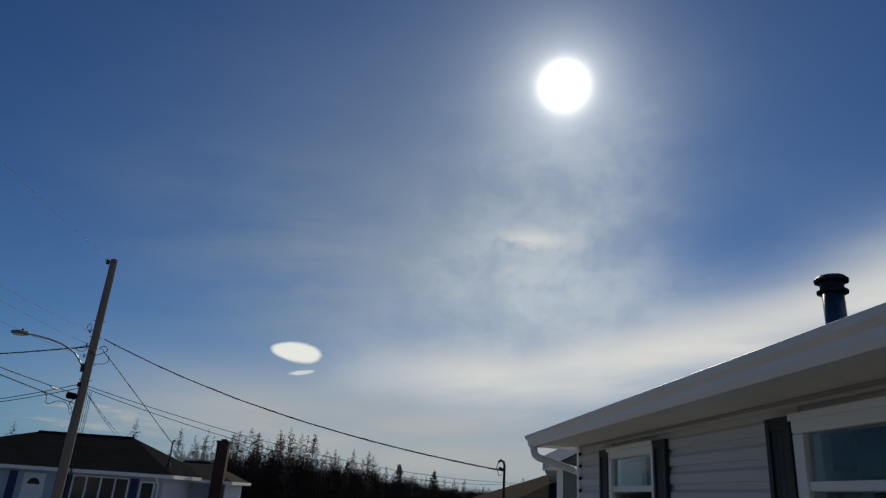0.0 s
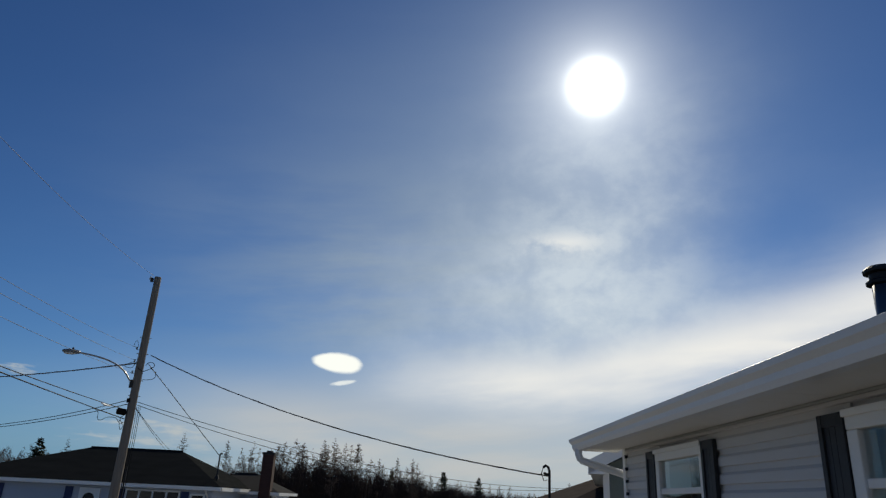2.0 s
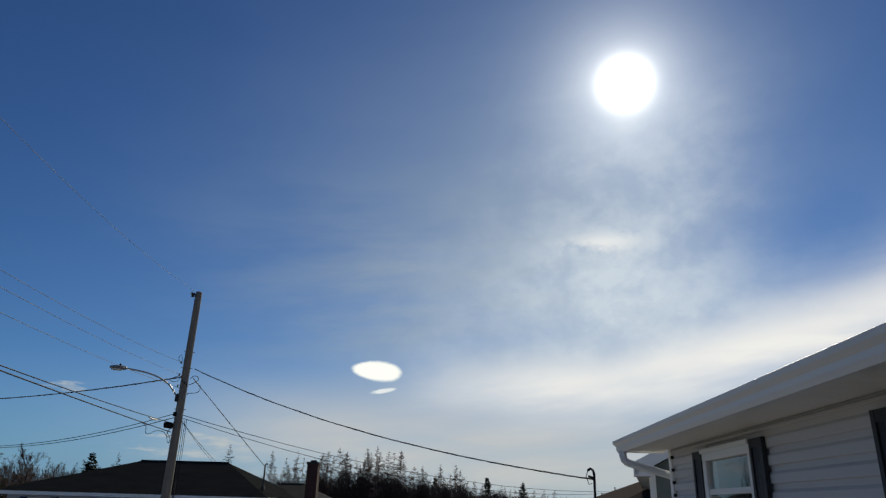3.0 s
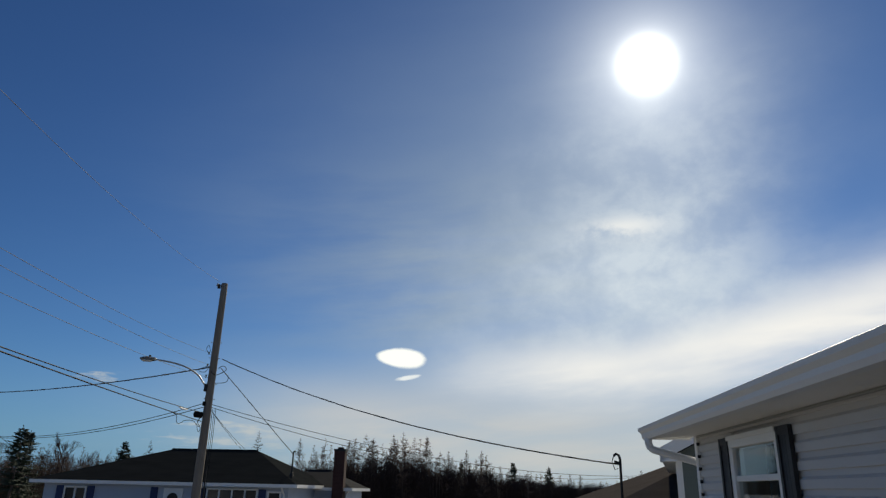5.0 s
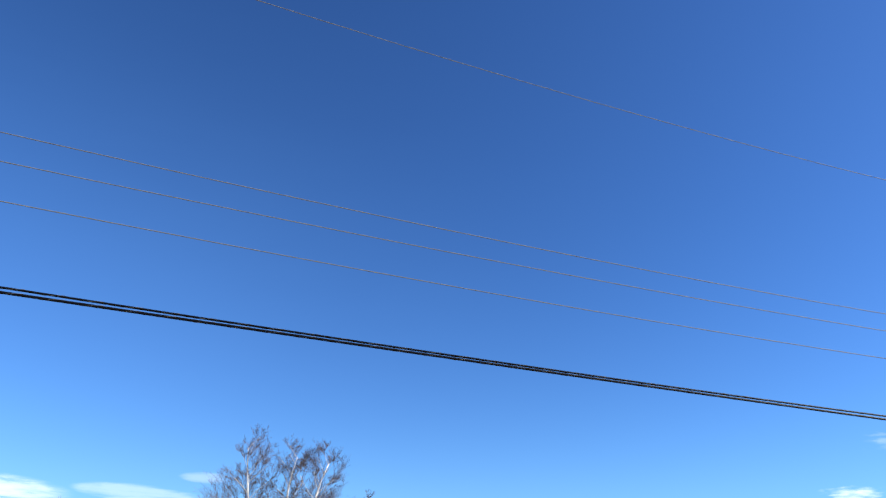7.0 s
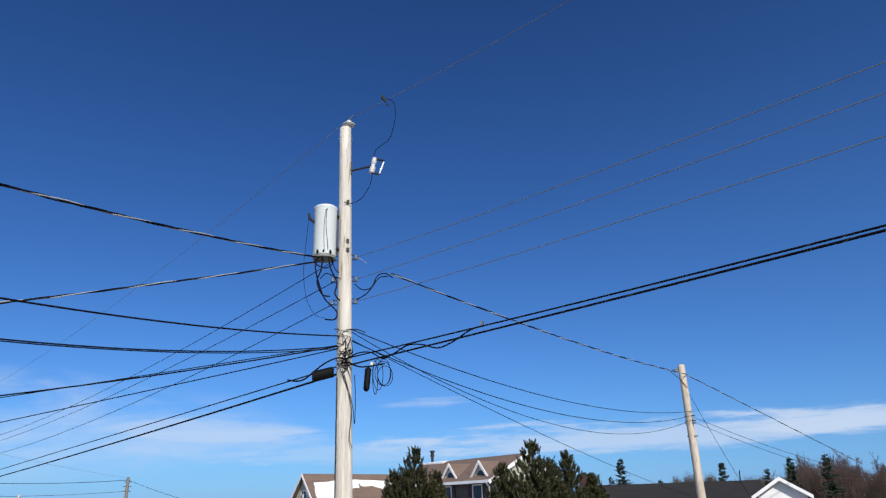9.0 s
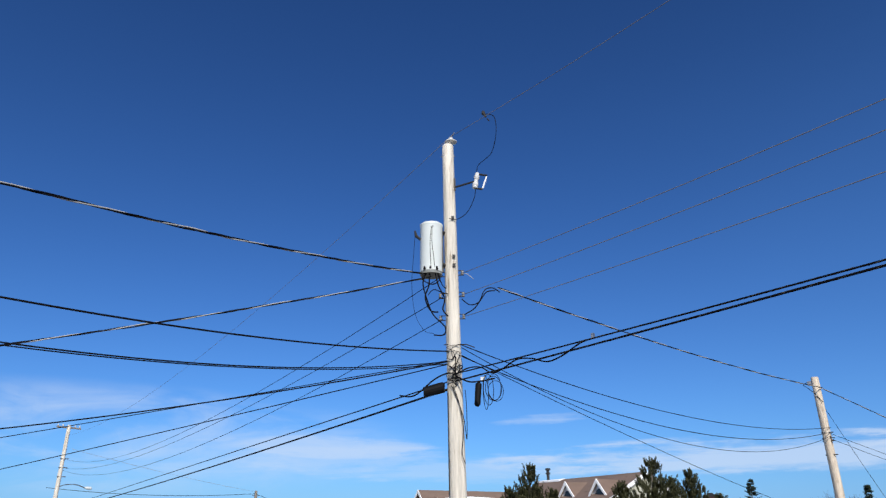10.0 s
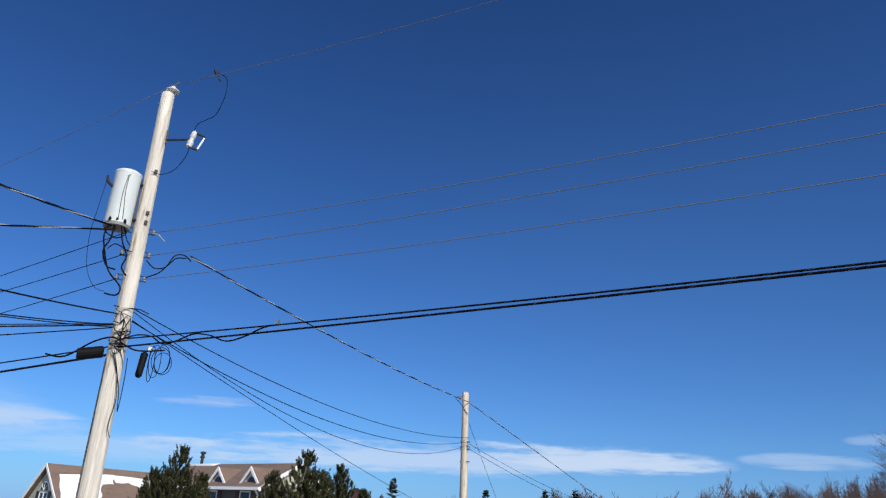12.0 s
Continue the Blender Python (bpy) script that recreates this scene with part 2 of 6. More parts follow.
# ---- materials ----
def material(name, base, rough=0.7, metal=0.0, vary=0.25, scale=3.0, grain=40.0, stretch=(1, 1, 1), bump=0.3, depth=0.004, second=None, spot=0.0, island=0.0, spec=0.4):
    """A surface with variation at two scales: broad patches and fine grain. second: a colour that shows in patches; island: shift between pieces."""
    m = bpy.data.materials.new(name)
    m.use_nodes = True
    n = Nodes(m.node_tree)
    out = n.add("ShaderNodeOutputMaterial")
    shader = n.add("ShaderNodeBsdfPrincipled")
    n.tree.links.new(shader.outputs[0], out.inputs[0])
    mapping = n.add("ShaderNodeMapping")
    n.put(mapping.inputs[0], n.add("ShaderNodeTexCoord").outputs["Object"])
    mapping.inputs["Scale"].default_value = stretch
    where = mapping.outputs[0]
    broad, fine = n.noise(where, scale, 5.0, 0.6), n.noise(where, grain, 4.0, 0.65)
    tone = n.math("ADD", n.math("MULTIPLY", n.math("SUBTRACT", broad, 0.5), vary * 1.6), n.math("MULTIPLY", n.math("SUBTRACT", fine, 0.5), vary))
    if island:
        rnd = n.add("ShaderNodeObjectInfo").outputs["Random"]
        tone = n.math("ADD", tone, n.math("MULTIPLY", n.math("SUBTRACT", rnd, 0.5), island))
    tone = n.math("ADD", tone, 1.0)
    colour = (*base, 1)
    if second:
        colour = n.mix(n.ramp(n.noise(where, scale * 1.7, 6.0, 0.65, 0.4), 0.62 - spot, 0.70 - spot * 0.5), colour, (*second, 1))
    n.put(shader.inputs["Base Color"], n.mix(1.0, colour, n.xyz(tone, tone, tone), "MULTIPLY"))
    n.put(shader.inputs["Roughness"], n.math("ADD", rough - 0.08, n.math("MULTIPLY", broad, 0.16), clamp=True))
    shader.inputs["Metallic"].default_value = metal
    shader.inputs["Specular IOR Level"].default_value = spec
    if bump:
        b = n.add("ShaderNodeBump")
        b.inputs["Strength"].default_value, b.inputs["Distance"].default_value = bump, depth
        n.put(b.inputs["Height"], fine)
        n.tree.links.new(b.outputs[0], shader.inputs["Normal"])
    return m


def brick_material(name, base, mortar, width, height, gap, offset=0.5, rough=0.9, axis="XZ"):
    m = material(name, base, rough, vary=0.35, scale=1.2, grain=25.0)
    n_tree = m.node_tree
    shader = next(k for k in n_tree.nodes if k.type == "BSDF_PRINCIPLED")
    old = shader.inputs["Base Color"].links[0].from_socket
    coord = n_tree.nodes.new("ShaderNodeTexCoord")
    split, join = n_tree.nodes.new("ShaderNodeSeparateXYZ"), n_tree.nodes.new("ShaderNodeCombineXYZ")
    n_tree.links.new(coord.outputs["Object"], split.inputs[0])
    n_tree.links.new(split.outputs["XYZ".index(axis[0])], join.inputs[0])
    n_tree.links.new(split.outputs["XYZ".index(axis[1])], join.inputs[1])
    brick = n_tree.nodes.new("ShaderNodeTexBrick")
    brick.offset = offset
    n_tree.links.new(join.outputs[0], brick.inputs["Vector"])
    for key, value in (("Scale", 1.0), ("Brick Width", width), ("Row Height", height), ("Mortar Size", gap), ("Color1", (1, 1, 1, 1)), ("Color2", (0.72, 0.72, 0.72, 1)), ("Mortar", mortar)):
        brick.inputs[key].default_value = value
    mix = n_tree.nodes.new("ShaderNodeMix")
    mix.data_type, mix.blend_type = "RGBA", "MULTIPLY"
    mix.inputs[0].default_value = 1.0
    n_tree.links.new(old, mix.inputs[6])
    n_tree.links.new(brick.outputs[0], mix.inputs[7])
    n_tree.links.new(mix.outputs[2], shader.inputs["Base Color"])
    return m


def glass_material(name, tint=(0.9, 0.95, 0.95), rough=0.02):
    m = bpy.data.materials.new(name)
    m.use_nodes = True
    n = Nodes(m.node_tree)
    out, shader = n.add("ShaderNodeOutputMaterial"), n.add("ShaderNodeBsdfPrincipled")
    n.tree.links.new(shader.outputs[0], out.inputs[0])
    shader.inputs["Base Color"].default_value = (*tint, 1)
    shader.inputs["Roughness"].default_value = rough
    shader.inputs["Transmission Weight"].default_value = 1.0
    shader.inputs["IOR"].default_value = 1.27
    b = n.add("ShaderNodeBump")
    b.inputs["Strength"].default_value, b.inputs["Distance"].default_value = 0.05, 0.01
    n.put(b.inputs["Height"], n.noise(n.add("ShaderNodeTexCoord").outputs["Object"], 1.4, 2.0))
    n.tree.links.new(b.outputs[0], shader.inputs["Normal"])
    return m


WOOD_NEW = material("pole_wood_pale", (0.60, 0.56, 0.485), 0.9, vary=0.75, scale=1.4, grain=11.0, stretch=(7, 7, 0.3), bump=0.9, depth=0.015, second=(0.30, 0.235, 0.165), spot=0.07)
WOOD_TAN = material("pole_wood_tan", (0.52, 0.45, 0.36), 0.9, vary=0.8, scale=1.6, grain=10.0, stretch=(5, 5, 0.5), bump=0.9, depth=0.015, second=(0.20, 0.13, 0.085), spot=0.06)
WOOD_OLD = material("pole_wood_grey", (0.20, 0.175, 0.15), 0.9, vary=0.4, scale=1.0, grain=8.0, stretch=(6, 6, 0.3), bump=0.7, depth=0.012, second=(0.11, 0.09, 0.075))
CABLE = material("black_cable_jacket", (0.006, 0.006, 0.008), 0.5, vary=0.3, scale=2.0, bump=0.1, spec=0.06)
BARE = material("weathered_aluminium_wire", (0.36, 0.36, 0.36), 0.6, vary=0.2, bump=0.0, spec=0.2)
LINE = material("tarnished_line_wire", (0.17, 0.16, 0.145), 0.7, vary=0.2, bump=0.0, spec=0.25)
SLEEVE = material("bright_aluminium_sleeve", (0.85, 0.86, 0.87), 0.3, 0.6, vary=0.1, scale=4.0, bump=0.0)
STEEL = material("galvanised_steel", (0.33, 0.34, 0.35), 0.45, 0.85, vary=0.3, scale=6.0, bump=0.15)
DARKSTEEL = material("dark_iron", (0.03, 0.03, 0.032), 0.6, 0.4, vary=0.35, scale=5.0)
TANK = material("grey_tank_paint", (0.66, 0.71, 0.70), 0.38, vary=0.10, scale=2.5, grain=30.0, bump=0.05, second=(0.42, 0.45, 0.43), spot=-0.10)
TANKBASE = material("dull_tank_base", (0.20, 0.21, 0.20), 0.6, vary=0.35, scale=4.0)
PORCELAIN = material("porcelain", (0.52, 0.52, 0.51), 0.25, vary=0.06, bump=0.0)
RUBBER = material("black_plastic_case", (0.007, 0.007, 0.008), 0.6, vary=0.3, scale=8.0, spec=0.1)
SPOOL = material("soiled_porcelain", (0.20, 0.20, 0.20), 0.35, vary=0.3, scale=20.0, bump=0.0)
SIDING = material("pale_vinyl_siding", (0.56, 0.56, 0.57), 0.5, vary=0.08, scale=1.3, grain=60.0, stretch=(1, 1, 8), bump=0.15, depth=0.002, island=0.04)
TRIM = material("white_vinyl_trim", (0.80, 0.80, 0.79), 0.4, vary=0.06, scale=2.0, bump=0.05)
GUTTER = material("white_aluminium_gutter", (0.76, 0.77, 0.78), 0.32, vary=0.08, scale=1.5, bump=0.06, second=(0.58, 0.58, 0.56), spot=-0.08)
SOFFIT = material("perforated_soffit", (0.80, 0.79, 0.77), 0.6, vary=0.08, scale=1.2, grain=90.0, bump=0.25, depth=0.002)
SHUTTER = material("black_shutter_plastic", (0.02, 0.021, 0.024), 0.55, vary=0.25, scale=3.0)
NAVY = material("navy_shutter_paint", (0.012, 0.03, 0.11), 0.55, vary=0.2, scale=3.0)
SHINGLE_DARK = material("charcoal_shingles", (0.0215, 0.0235, 0.024), 0.98, vary=0.45, scale=0.8, grain=14.0, stretch=(1, 1, 6), bump=0.6, depth=0.012, spec=0.0)
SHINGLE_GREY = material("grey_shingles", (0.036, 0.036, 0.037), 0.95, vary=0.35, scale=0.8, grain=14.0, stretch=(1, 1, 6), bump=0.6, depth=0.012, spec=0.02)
# pale version of the grey shingles, with sunlight put into the colour
SHINGLE_SUNLIT = material("pale_sunlit_shingles", (0.46, 0.46, 0.47), 0.85, vary=0.15, scale=0.7, grain=12.0, bump=0.4, depth=0.01)
SHINGLE_BROWN = material("brown_shingles", (0.165, 0.115, 0.09), 0.9, vary=0.40, scale=0.7, grain=11.0, stretch=(1, 1, 4), bump=0.6, depth=0.012, second=(0.115, 0.08, 0.062), spot=0.04)
SHINGLE_RUST = material("red_brown_shingles", (0.075, 0.038, 0.026), 0.95, vary=0.3, scale=0.7, grain=11.0, bump=0.5, spec=0.15)
SNOW = material("old_snow", (0.86, 0.88, 0.90), 0.6, vary=0.06, scale=1.5, grain=20.0, bump=0.4, depth=0.02)
WALL_BLUE = material("pale_blue_siding", (0.42, 0.47, 0.56), 0.6, vary=0.1, scale=0.8, grain=9.0, stretch=(0.3, 0.3, 6), bump=0.4, depth=0.01)
WALL_NAVY = material("slate_blue_siding", (0.075, 0.11, 0.18), 0.6, vary=0.15, scale=0.8, grain=9.0, stretch=(0.3, 0.3, 6), bump=0.4)
WALL_GREEN = material("sage_siding", (0.42, 0.42, 0.33), 0.6, vary=0.1, scale=0.8, grain=9.0, stretch=(0.3, 0.3, 6), bump=0.4)
WALL_DARK = material("dark_brown_siding", (0.07, 0.062, 0.058), 0.7, vary=0.2, scale=0.8, grain=9.0, stretch=(0.3, 0.3, 6), bump=0.4)
WALL_SAGE = material("dark_sage_siding", (0.14, 0.17, 0.155), 0.6, vary=0.12, scale=0.8, grain=9.0, stretch=(0.3, 0.3, 6), bump=0.4)
SHINGLE_TAUPE = material("taupe_shingles", (0.085, 0.074, 0.066), 0.95, vary=0.35, scale=0.8, grain=14.0, stretch=(1, 1, 6), bump=0.6, depth=0.012, spec=0.0)
WALL_GREY = material("grey_siding", (0.30, 0.31, 0.31), 0.6, vary=0.1, scale=0.8, grain=9.0, stretch=(0.3, 0.3, 6), bump=0.4)
BRICK = brick_material("red_brick", (0.058, 0.024, 0.020), (1.3, 1.7, 1.9, 1), 0.22, 0.075, 0.008)
GLASS = glass_material("window_glass")
DARKGLASS = material("dark_far_window", (0.02, 0.028, 0.036), 0.08, vary=0.3, scale=1.0, bump=0.0, spec=0.35)
CURTAIN = material("teal_curtain_cloth", (0.03, 0.045, 0.05), 0.9, vary=0.3, scale=2.0, grain=30.0, stretch=(6, 6, 0.6), bump=0.4)
BARK_WHITE = material("birch_bark", (0.74, 0.70, 0.64), 0.8, vary=0.2, scale=3.0, grain=18.0, stretch=(1, 1, 3), bump=0.4, second=(0.10, 0.08, 0.07), spot=-0.03)
LIMB_BARK = material("young_birch_bark", (0.52, 0.47, 0.43), 0.85, vary=0.4, scale=1.5, bump=0.0)
TWIG_RED = material("reddish_birch_twigs", (0.13, 0.085, 0.075), 0.85, vary=0.3, scale=0.6, bump=0.0)
TWIG_GREY = material("grey_brown_twigs", (0.11, 0.072, 0.056), 0.9, vary=0.45, scale=0.25, bump=0.0, island=0.5)
# grey-brown twigs at about half the tone: backlit shade put into the colour
TWIG_SHADED = material("shaded_undergrowth_twigs", (0.05, 0.034, 0.027), 0.95, vary=0.5, scale=0.2, bump=0.0, spec=0.1)
BRUSH = material("reddish_brush_twigs", (0.105, 0.077, 0.067), 0.9, vary=0.45, scale=0.15, bump=0.0, spec=0.1, island=0.4)
BARK_GREY = material("grey_bark", (0.12, 0.10, 0.085), 0.9, vary=0.4, scale=2.0, island=0.3)
NEEDLES_DARK = material("dark_spruce_needles", (0.026, 0.042, 0.024), 0.8, vary=0.5, scale=0.8, grain=8.0, bump=0.0, island=0.4)
NEEDLES = material("olive_pine_needles", (0.066, 0.068, 0.026), 0.75, vary=0.55, scale=0.9, grain=7.0, bump=0.0, island=0.25)
GRASS = material("winter_grass", (0.25, 0.24, 0.215), 0.95, vary=0.5, scale=0.05, grain=2.0, second=(0.75, 0.77, 0.8), spot=-0.04, bump=0.6, depth=0.05)
LAMPGLASS = material("lamp_lens", (0.55, 0.56, 0.55), 0.25, vary=0.1, bump=0.0)


# ---- building blocks ----
class Geo:
    """Vertices and faces gathered for one mesh."""

    def __init__(self):
        self.v, self.f = [], []

    def face(self, *points):
        k = len(self.v)
        self.v += [tuple(p) for p in points]
        self.f.append(tuple(range(k, k + len(points))))

    def box(self, x0, x1, y0, y1, z0, z1):
        k = len(self.v)
        self.v += [(x, y, z) for z in (z0, z1) for x, y in ((x0, y0), (x1, y0), (x1, y1), (x0, y1))]
        self.f += [tuple(k + i for i in q) for q in ((3, 2, 1, 0), (4, 5, 6, 7), (0, 1, 5, 4), (1, 2, 6, 5), (2, 3, 7, 6), (3, 0, 4, 7))]
        return self

    def slab(self, points, down):
        """A polygon given a thickness straight down."""
        k, c = len(self.v), len(points)
        self.v += [tuple(p) for p in points] + [(p[0], p[1], p[2] - down) for p in points]
        self.f.append(tuple(range(k, k + c)))
        self.f.append(tuple(range(k + 2 * c - 1, k + c - 1, -1)))
        self.f += [(k + i, k + c + i, k + c + (i + 1) % c, k + (i + 1) % c) for i in range(c)]
        return self

    def sweep(self, points, radii, sides=6, closed=True):
        """A round tube along points."""
        pts = [Vector(p) for p in points]
        if not isinstance(radii, (list, tuple)):
            radii = [radii] * len(pts)
        k = len(self.v)
        side = None
        for i, p in enumerate(pts):
            d = (pts[min(i + 1, len(pts) - 1)] - pts[max(i - 1, 0)]).normalized()
            ref = side if side is not None else (Vector((1, 0, 0)) if abs(d.z) > 0.8 else Vector((0, 0, 1)))
            a = d.cross(ref)
            if a.length < 1e-5:
                a = d.orthogonal()
            a.normalize()
            b = a.cross(d).normalized()
            side = b
            for s in range(sides):
                w = 2 * math.pi * s / sides
                q = p + (a * math.cos(w) + b * math.sin(w)) * radii[i]
                self.v.append((q.x, q.y, q.z))
        for i in range(len(pts) - 1):
            for s in range(sides):
                t = (s + 1) % sides
                self.f.append((k + i * sides + s, k + i * sides + t, k + (i + 1) * sides + t, k + (i + 1) * sides + s))
        if closed:
            self.f.append(tuple(k + s for s in range(sides - 1, -1, -1)))
            self.f.append(tuple(k + (len(pts) - 1) * sides + s for s in range(sides)))
        return self

    def turned(self, profile, at=(0, 0, 0), sides=20):
        """A body of revolution round z from (radius, height) pairs."""
        return self.sweep_rings([[(at[0] + r * math.cos(2 * math.pi * s / sides), at[1] + r * math.sin(2 * math.pi * s / sides), at[2] + z) for s in range(sides)] for r, z in profile])

    def sweep_rings(self, rings):
        k, c = len(self.v), len(rings[0])
        for ring in rings:
            self.v += ring
        for i in range(len(rings) - 1):
            self.f += [(k + i * c + s, k + i * c + (s + 1) % c, k + (i + 1) * c + (s + 1) % c, k + (i + 1) * c + s) for s in range(c)]
        self.f.append(tuple(k + s for s in range(c - 1, -1, -1)))
        self.f.append(tuple(k + (len(rings) - 1) * c + s for s in range(c)))
        return self

    def placed(self, m):
        self.v = [tuple(m @ Vector(p)) for p in self.v]
        return self

    def mesh(self, name, mat, smooth=False):
        me = bpy.data.meshes.new(name)
        me.from_pydata(self.v, [], self.f)
        me.materials.append(mat)
        if smooth:
            me.polygons.foreach_set("use_smooth", [True] * len(me.polygons))
        me.update()
        return me


def part(name, geo, mat, parent, label="", smooth=False, bevel=0.0):
    """Links a Geo as one mesh object under a thing or a part."""
    me = geo.mesh(name, mat, smooth)
    if bevel:
        bm = bmesh.new()
        bm.from_mesh(me)
        bmesh.ops.recalc_face_normals(bm, faces=bm.faces)
        bmesh.ops.bevel(bm, geom=[e for e in bm.edges if len(e.link_faces) == 2 and e.calc_face_angle(0) > 0.5], offset=bevel, segments=2, affect="EDGES", profile=0.6)
        bm.to_mesh(me)
        bm.free()
    ob = new(name, me)
    ob.parent = parent
    if label:
        tagged(ob, label)
    return ob


def thing(name, m, label, category, group="", kind=""):
    """An Empty at the base of a thing, which carries its parts."""
    ob = new(name)
    ob.empty_display_size = 0.2
    ob.matrix_world = m
    return tagged(ob, label, category, group, kind)


def single(name, geo, mat, label, category, group="", kind="", m=None, smooth=False):
    ob = new(name, geo.mesh(name, mat, smooth))
    if m is not None:
        ob.matrix_world = m
    return tagged(ob, label, category, group, kind)


def ground_height(x, y):
    """The ground falls a little towards the grey-roofed houses."""
    s = (-x * 0.42 + y * 0.91 - 18.0) / 22.0
    s = min(max(s, 0.0), 1.0)
    return -0.75 * s * s * (3 - 2 * s) * min(max((8.0 - x) / 14.0, 0.0), 1.0)


# ---- ground ----
def make_ground():
    rings = [0.0] + [2.0 * 1.17 ** i for i in range(46)]
    geo, c = Geo(), 96
    for r in rings:
        for s in range(c):
            x, y = r * math.cos(2 * math.pi * s / c), r * math.sin(2 * math.pi * s / c)
            geo.v.append((x, y, ground_height(x, y) + 0.04 * noise.noise((x * 0.2, y * 0.2, 0)) - 0.02))
    for i in range(len(rings) - 1):
        for s in range(c):
            geo.f.append((i * c + s, (i + 1) * c + s, (i + 1) * c + (s + 1) % c, i * c + (s + 1) % c))
    single("ground", geo, GRASS, "winter grass with patches of old snow", "ground", kind="structure", smooth=True)


make_ground()

# ---- the white bungalow beside the camera ----
# local x runs along its front wall, local y points out of the wall
WALL_Y, EAVE_Y, CORNER, BACK = -2.05, -1.58, 7.08, -10.2
SOFFIT_Z, ROOF_Z, SLOPE = 2.87, 2.95, 0.31
WINDOWS = ((5.06, 6.09, 1.55, 2.786), (1.25, 3.29, 1.25, 2.786))
COURSE = 0.115


def make_bungalow():
    home = thing("bungalow", pose(0, 0, 0, 0, 0, 60.5), "white bungalow with pale vinyl siding and black shutters", "house")
    far_x, ridge_y = -2.7, (WALL_Y + BACK) / 2
    ridge_z = ROOF_Z + SLOPE * (EAVE_Y - ridge_y)
    # wall cores with openings
    core = Geo()
    xs = [far_x, WINDOWS[1][0], WINDOWS[1][1], WINDOWS[0][0], WINDOWS[0][1], CORNER]
    for i in range(5):
        gap = {1: WINDOWS[1], 3: WINDOWS[0]}.get(i)
        if gap:
            core.box(xs[i], xs[i + 1], WALL_Y - 0.16, WALL_Y - 0.02, 0.3, gap[2])
            core.box(xs[i], xs[i + 1], WALL_Y - 0.16, WALL_Y - 0.02, gap[3], SOFFIT_Z)
        else:
            core.box(xs[i], xs[i + 1], WALL_Y - 0.16, WALL_Y - 0.02, 0.3, SOFFIT_Z)
    part("front_wall", core, SIDING, home)
    part("back_wall", Geo().box(far_x, CORNER, BACK, BACK + 0.15, 0.3, SOFFIT_Z), SIDING, home)
    for x in (far_x, CORNER - 0.15):
        g = Geo().box(x, x + 0.15, BACK + 0.15, WALL_Y - 0.16, 0.3, SOFFIT_Z)
        k = len(g.v)
        g.v += [(x + d, yy, zz) for d in (0, 0.15) for yy, zz in ((BACK, SOFFIT_Z), (WALL_Y - 0.02, SOFFIT_Z), (ridge_y, ridge_z - 0.12))]
        g.f += [(k, k + 1, k + 2), (k + 5, k + 4, k + 3), (k, k + 2, k + 5, k + 3), (k + 1, k + 4, k + 5, k + 2)]
        part("gable_wall", g, SIDING, home)
    part("foundation", Geo().box(far_x + 0.02, CORNER - 0.02, BACK + 0.02, WALL_Y - 0.04, -0.1, 0.3), WALL_GREY, home, "grey concrete foundation")
    part("ceiling_board", Geo().box(far_x + 0.15, CORNER - 0.15, BACK + 0.15, WALL_Y - 0.16, SOFFIT_Z - 0.06, SOFFIT_Z - 0.03), TRIM, home)
    part("floor_board", Geo().box(far_x + 0.15, CORNER - 0.15, BACK + 0.15, WALL_Y - 0.16, 0.30, 0.36), WALL_DARK, home)
    # lapped siding, course by course
    z, z_end = 0.3, SOFFIT_Z
    cache = {}
    while z < z_end - 0.02:
        top = min(z + COURSE, z_end)
        spans = [(far_x, CORNER - 0.06)]
        for x0, x1, w0, w1 in WINDOWS:
            if w0 < top and z < w1:
                spans = [q for a, b in spans for q in ((a, min(b, x0)), (max(a, x1), b)) if q[1] - q[0] > 0.02]
        for a, b in spans:
            key = (round(b - a, 3), round(top - z, 3))
            if key not in cache:
                h, w = top - z, b - a
                prof = [(-0.018, h), (-0.004, h), (-0.003, h * 0.68), (0.013, h * 0.50), (0.014, 0.004), (0.010, 0.0), (-0.018, 0.0)]
                g = Geo()
                g.sweep_rings([[(x, py, pz) for py, pz in prof] for x in (0.0, w)])
                cache[key] = g.mesh("siding_course", SIDING)
            ob = new("siding_course", cache[key])
            ob.parent = home
            ob.location = (a, WALL_Y, z)
        z = top
    # corner post, soffit, fascia, gutter
    post = Geo().box(CORNER - 0.06, CORNER + 0.03, WALL_Y - 0.03, WALL_Y + 0.028, 0.3, SOFFIT_Z)
    post.box(CORNER - 0.0, CORNER + 0.03, WALL_Y - 0.09, WALL_Y - 0.03, 0.3, SOFFIT_Z)
    part("corner_post", post, TRIM, home, "white vinyl corner post", bevel=0.006)
    for i in range(24):
        zc = 0.36 + i * COURSE
        if zc < SOFFIT_Z:
            part("siding_clip", Geo().box(CORNER - 0.075, CORNER - 0.055, WALL_Y + 0.004, WALL_Y + 0.03, zc, zc + 0.03), SHUTTER, home)
    over = CORNER + 0.33
    panel = Geo().box(0, 0.147, WALL_Y, EAVE_Y - 0.08, 0, 0.012).box(0.147, 0.15, WALL_Y, EAVE_Y - 0.08, 0.002, 0.012).box(0.15, 0.2985, WALL_Y, EAVE_Y - 0.08, 0, 0.012).box(0.2985, 0.3, WALL_Y, EAVE_Y - 0.08, 0.002, 0.012).mesh("soffit_panel", SOFFIT)
    for i in range(int((over - far_x + 0.3) / 0.3) + 1):
        ob = new("soffit_panel", panel)
        ob.parent = home
        ob.location = (over - 0.3 - 0.3 * i, 0, SOFFIT_Z)
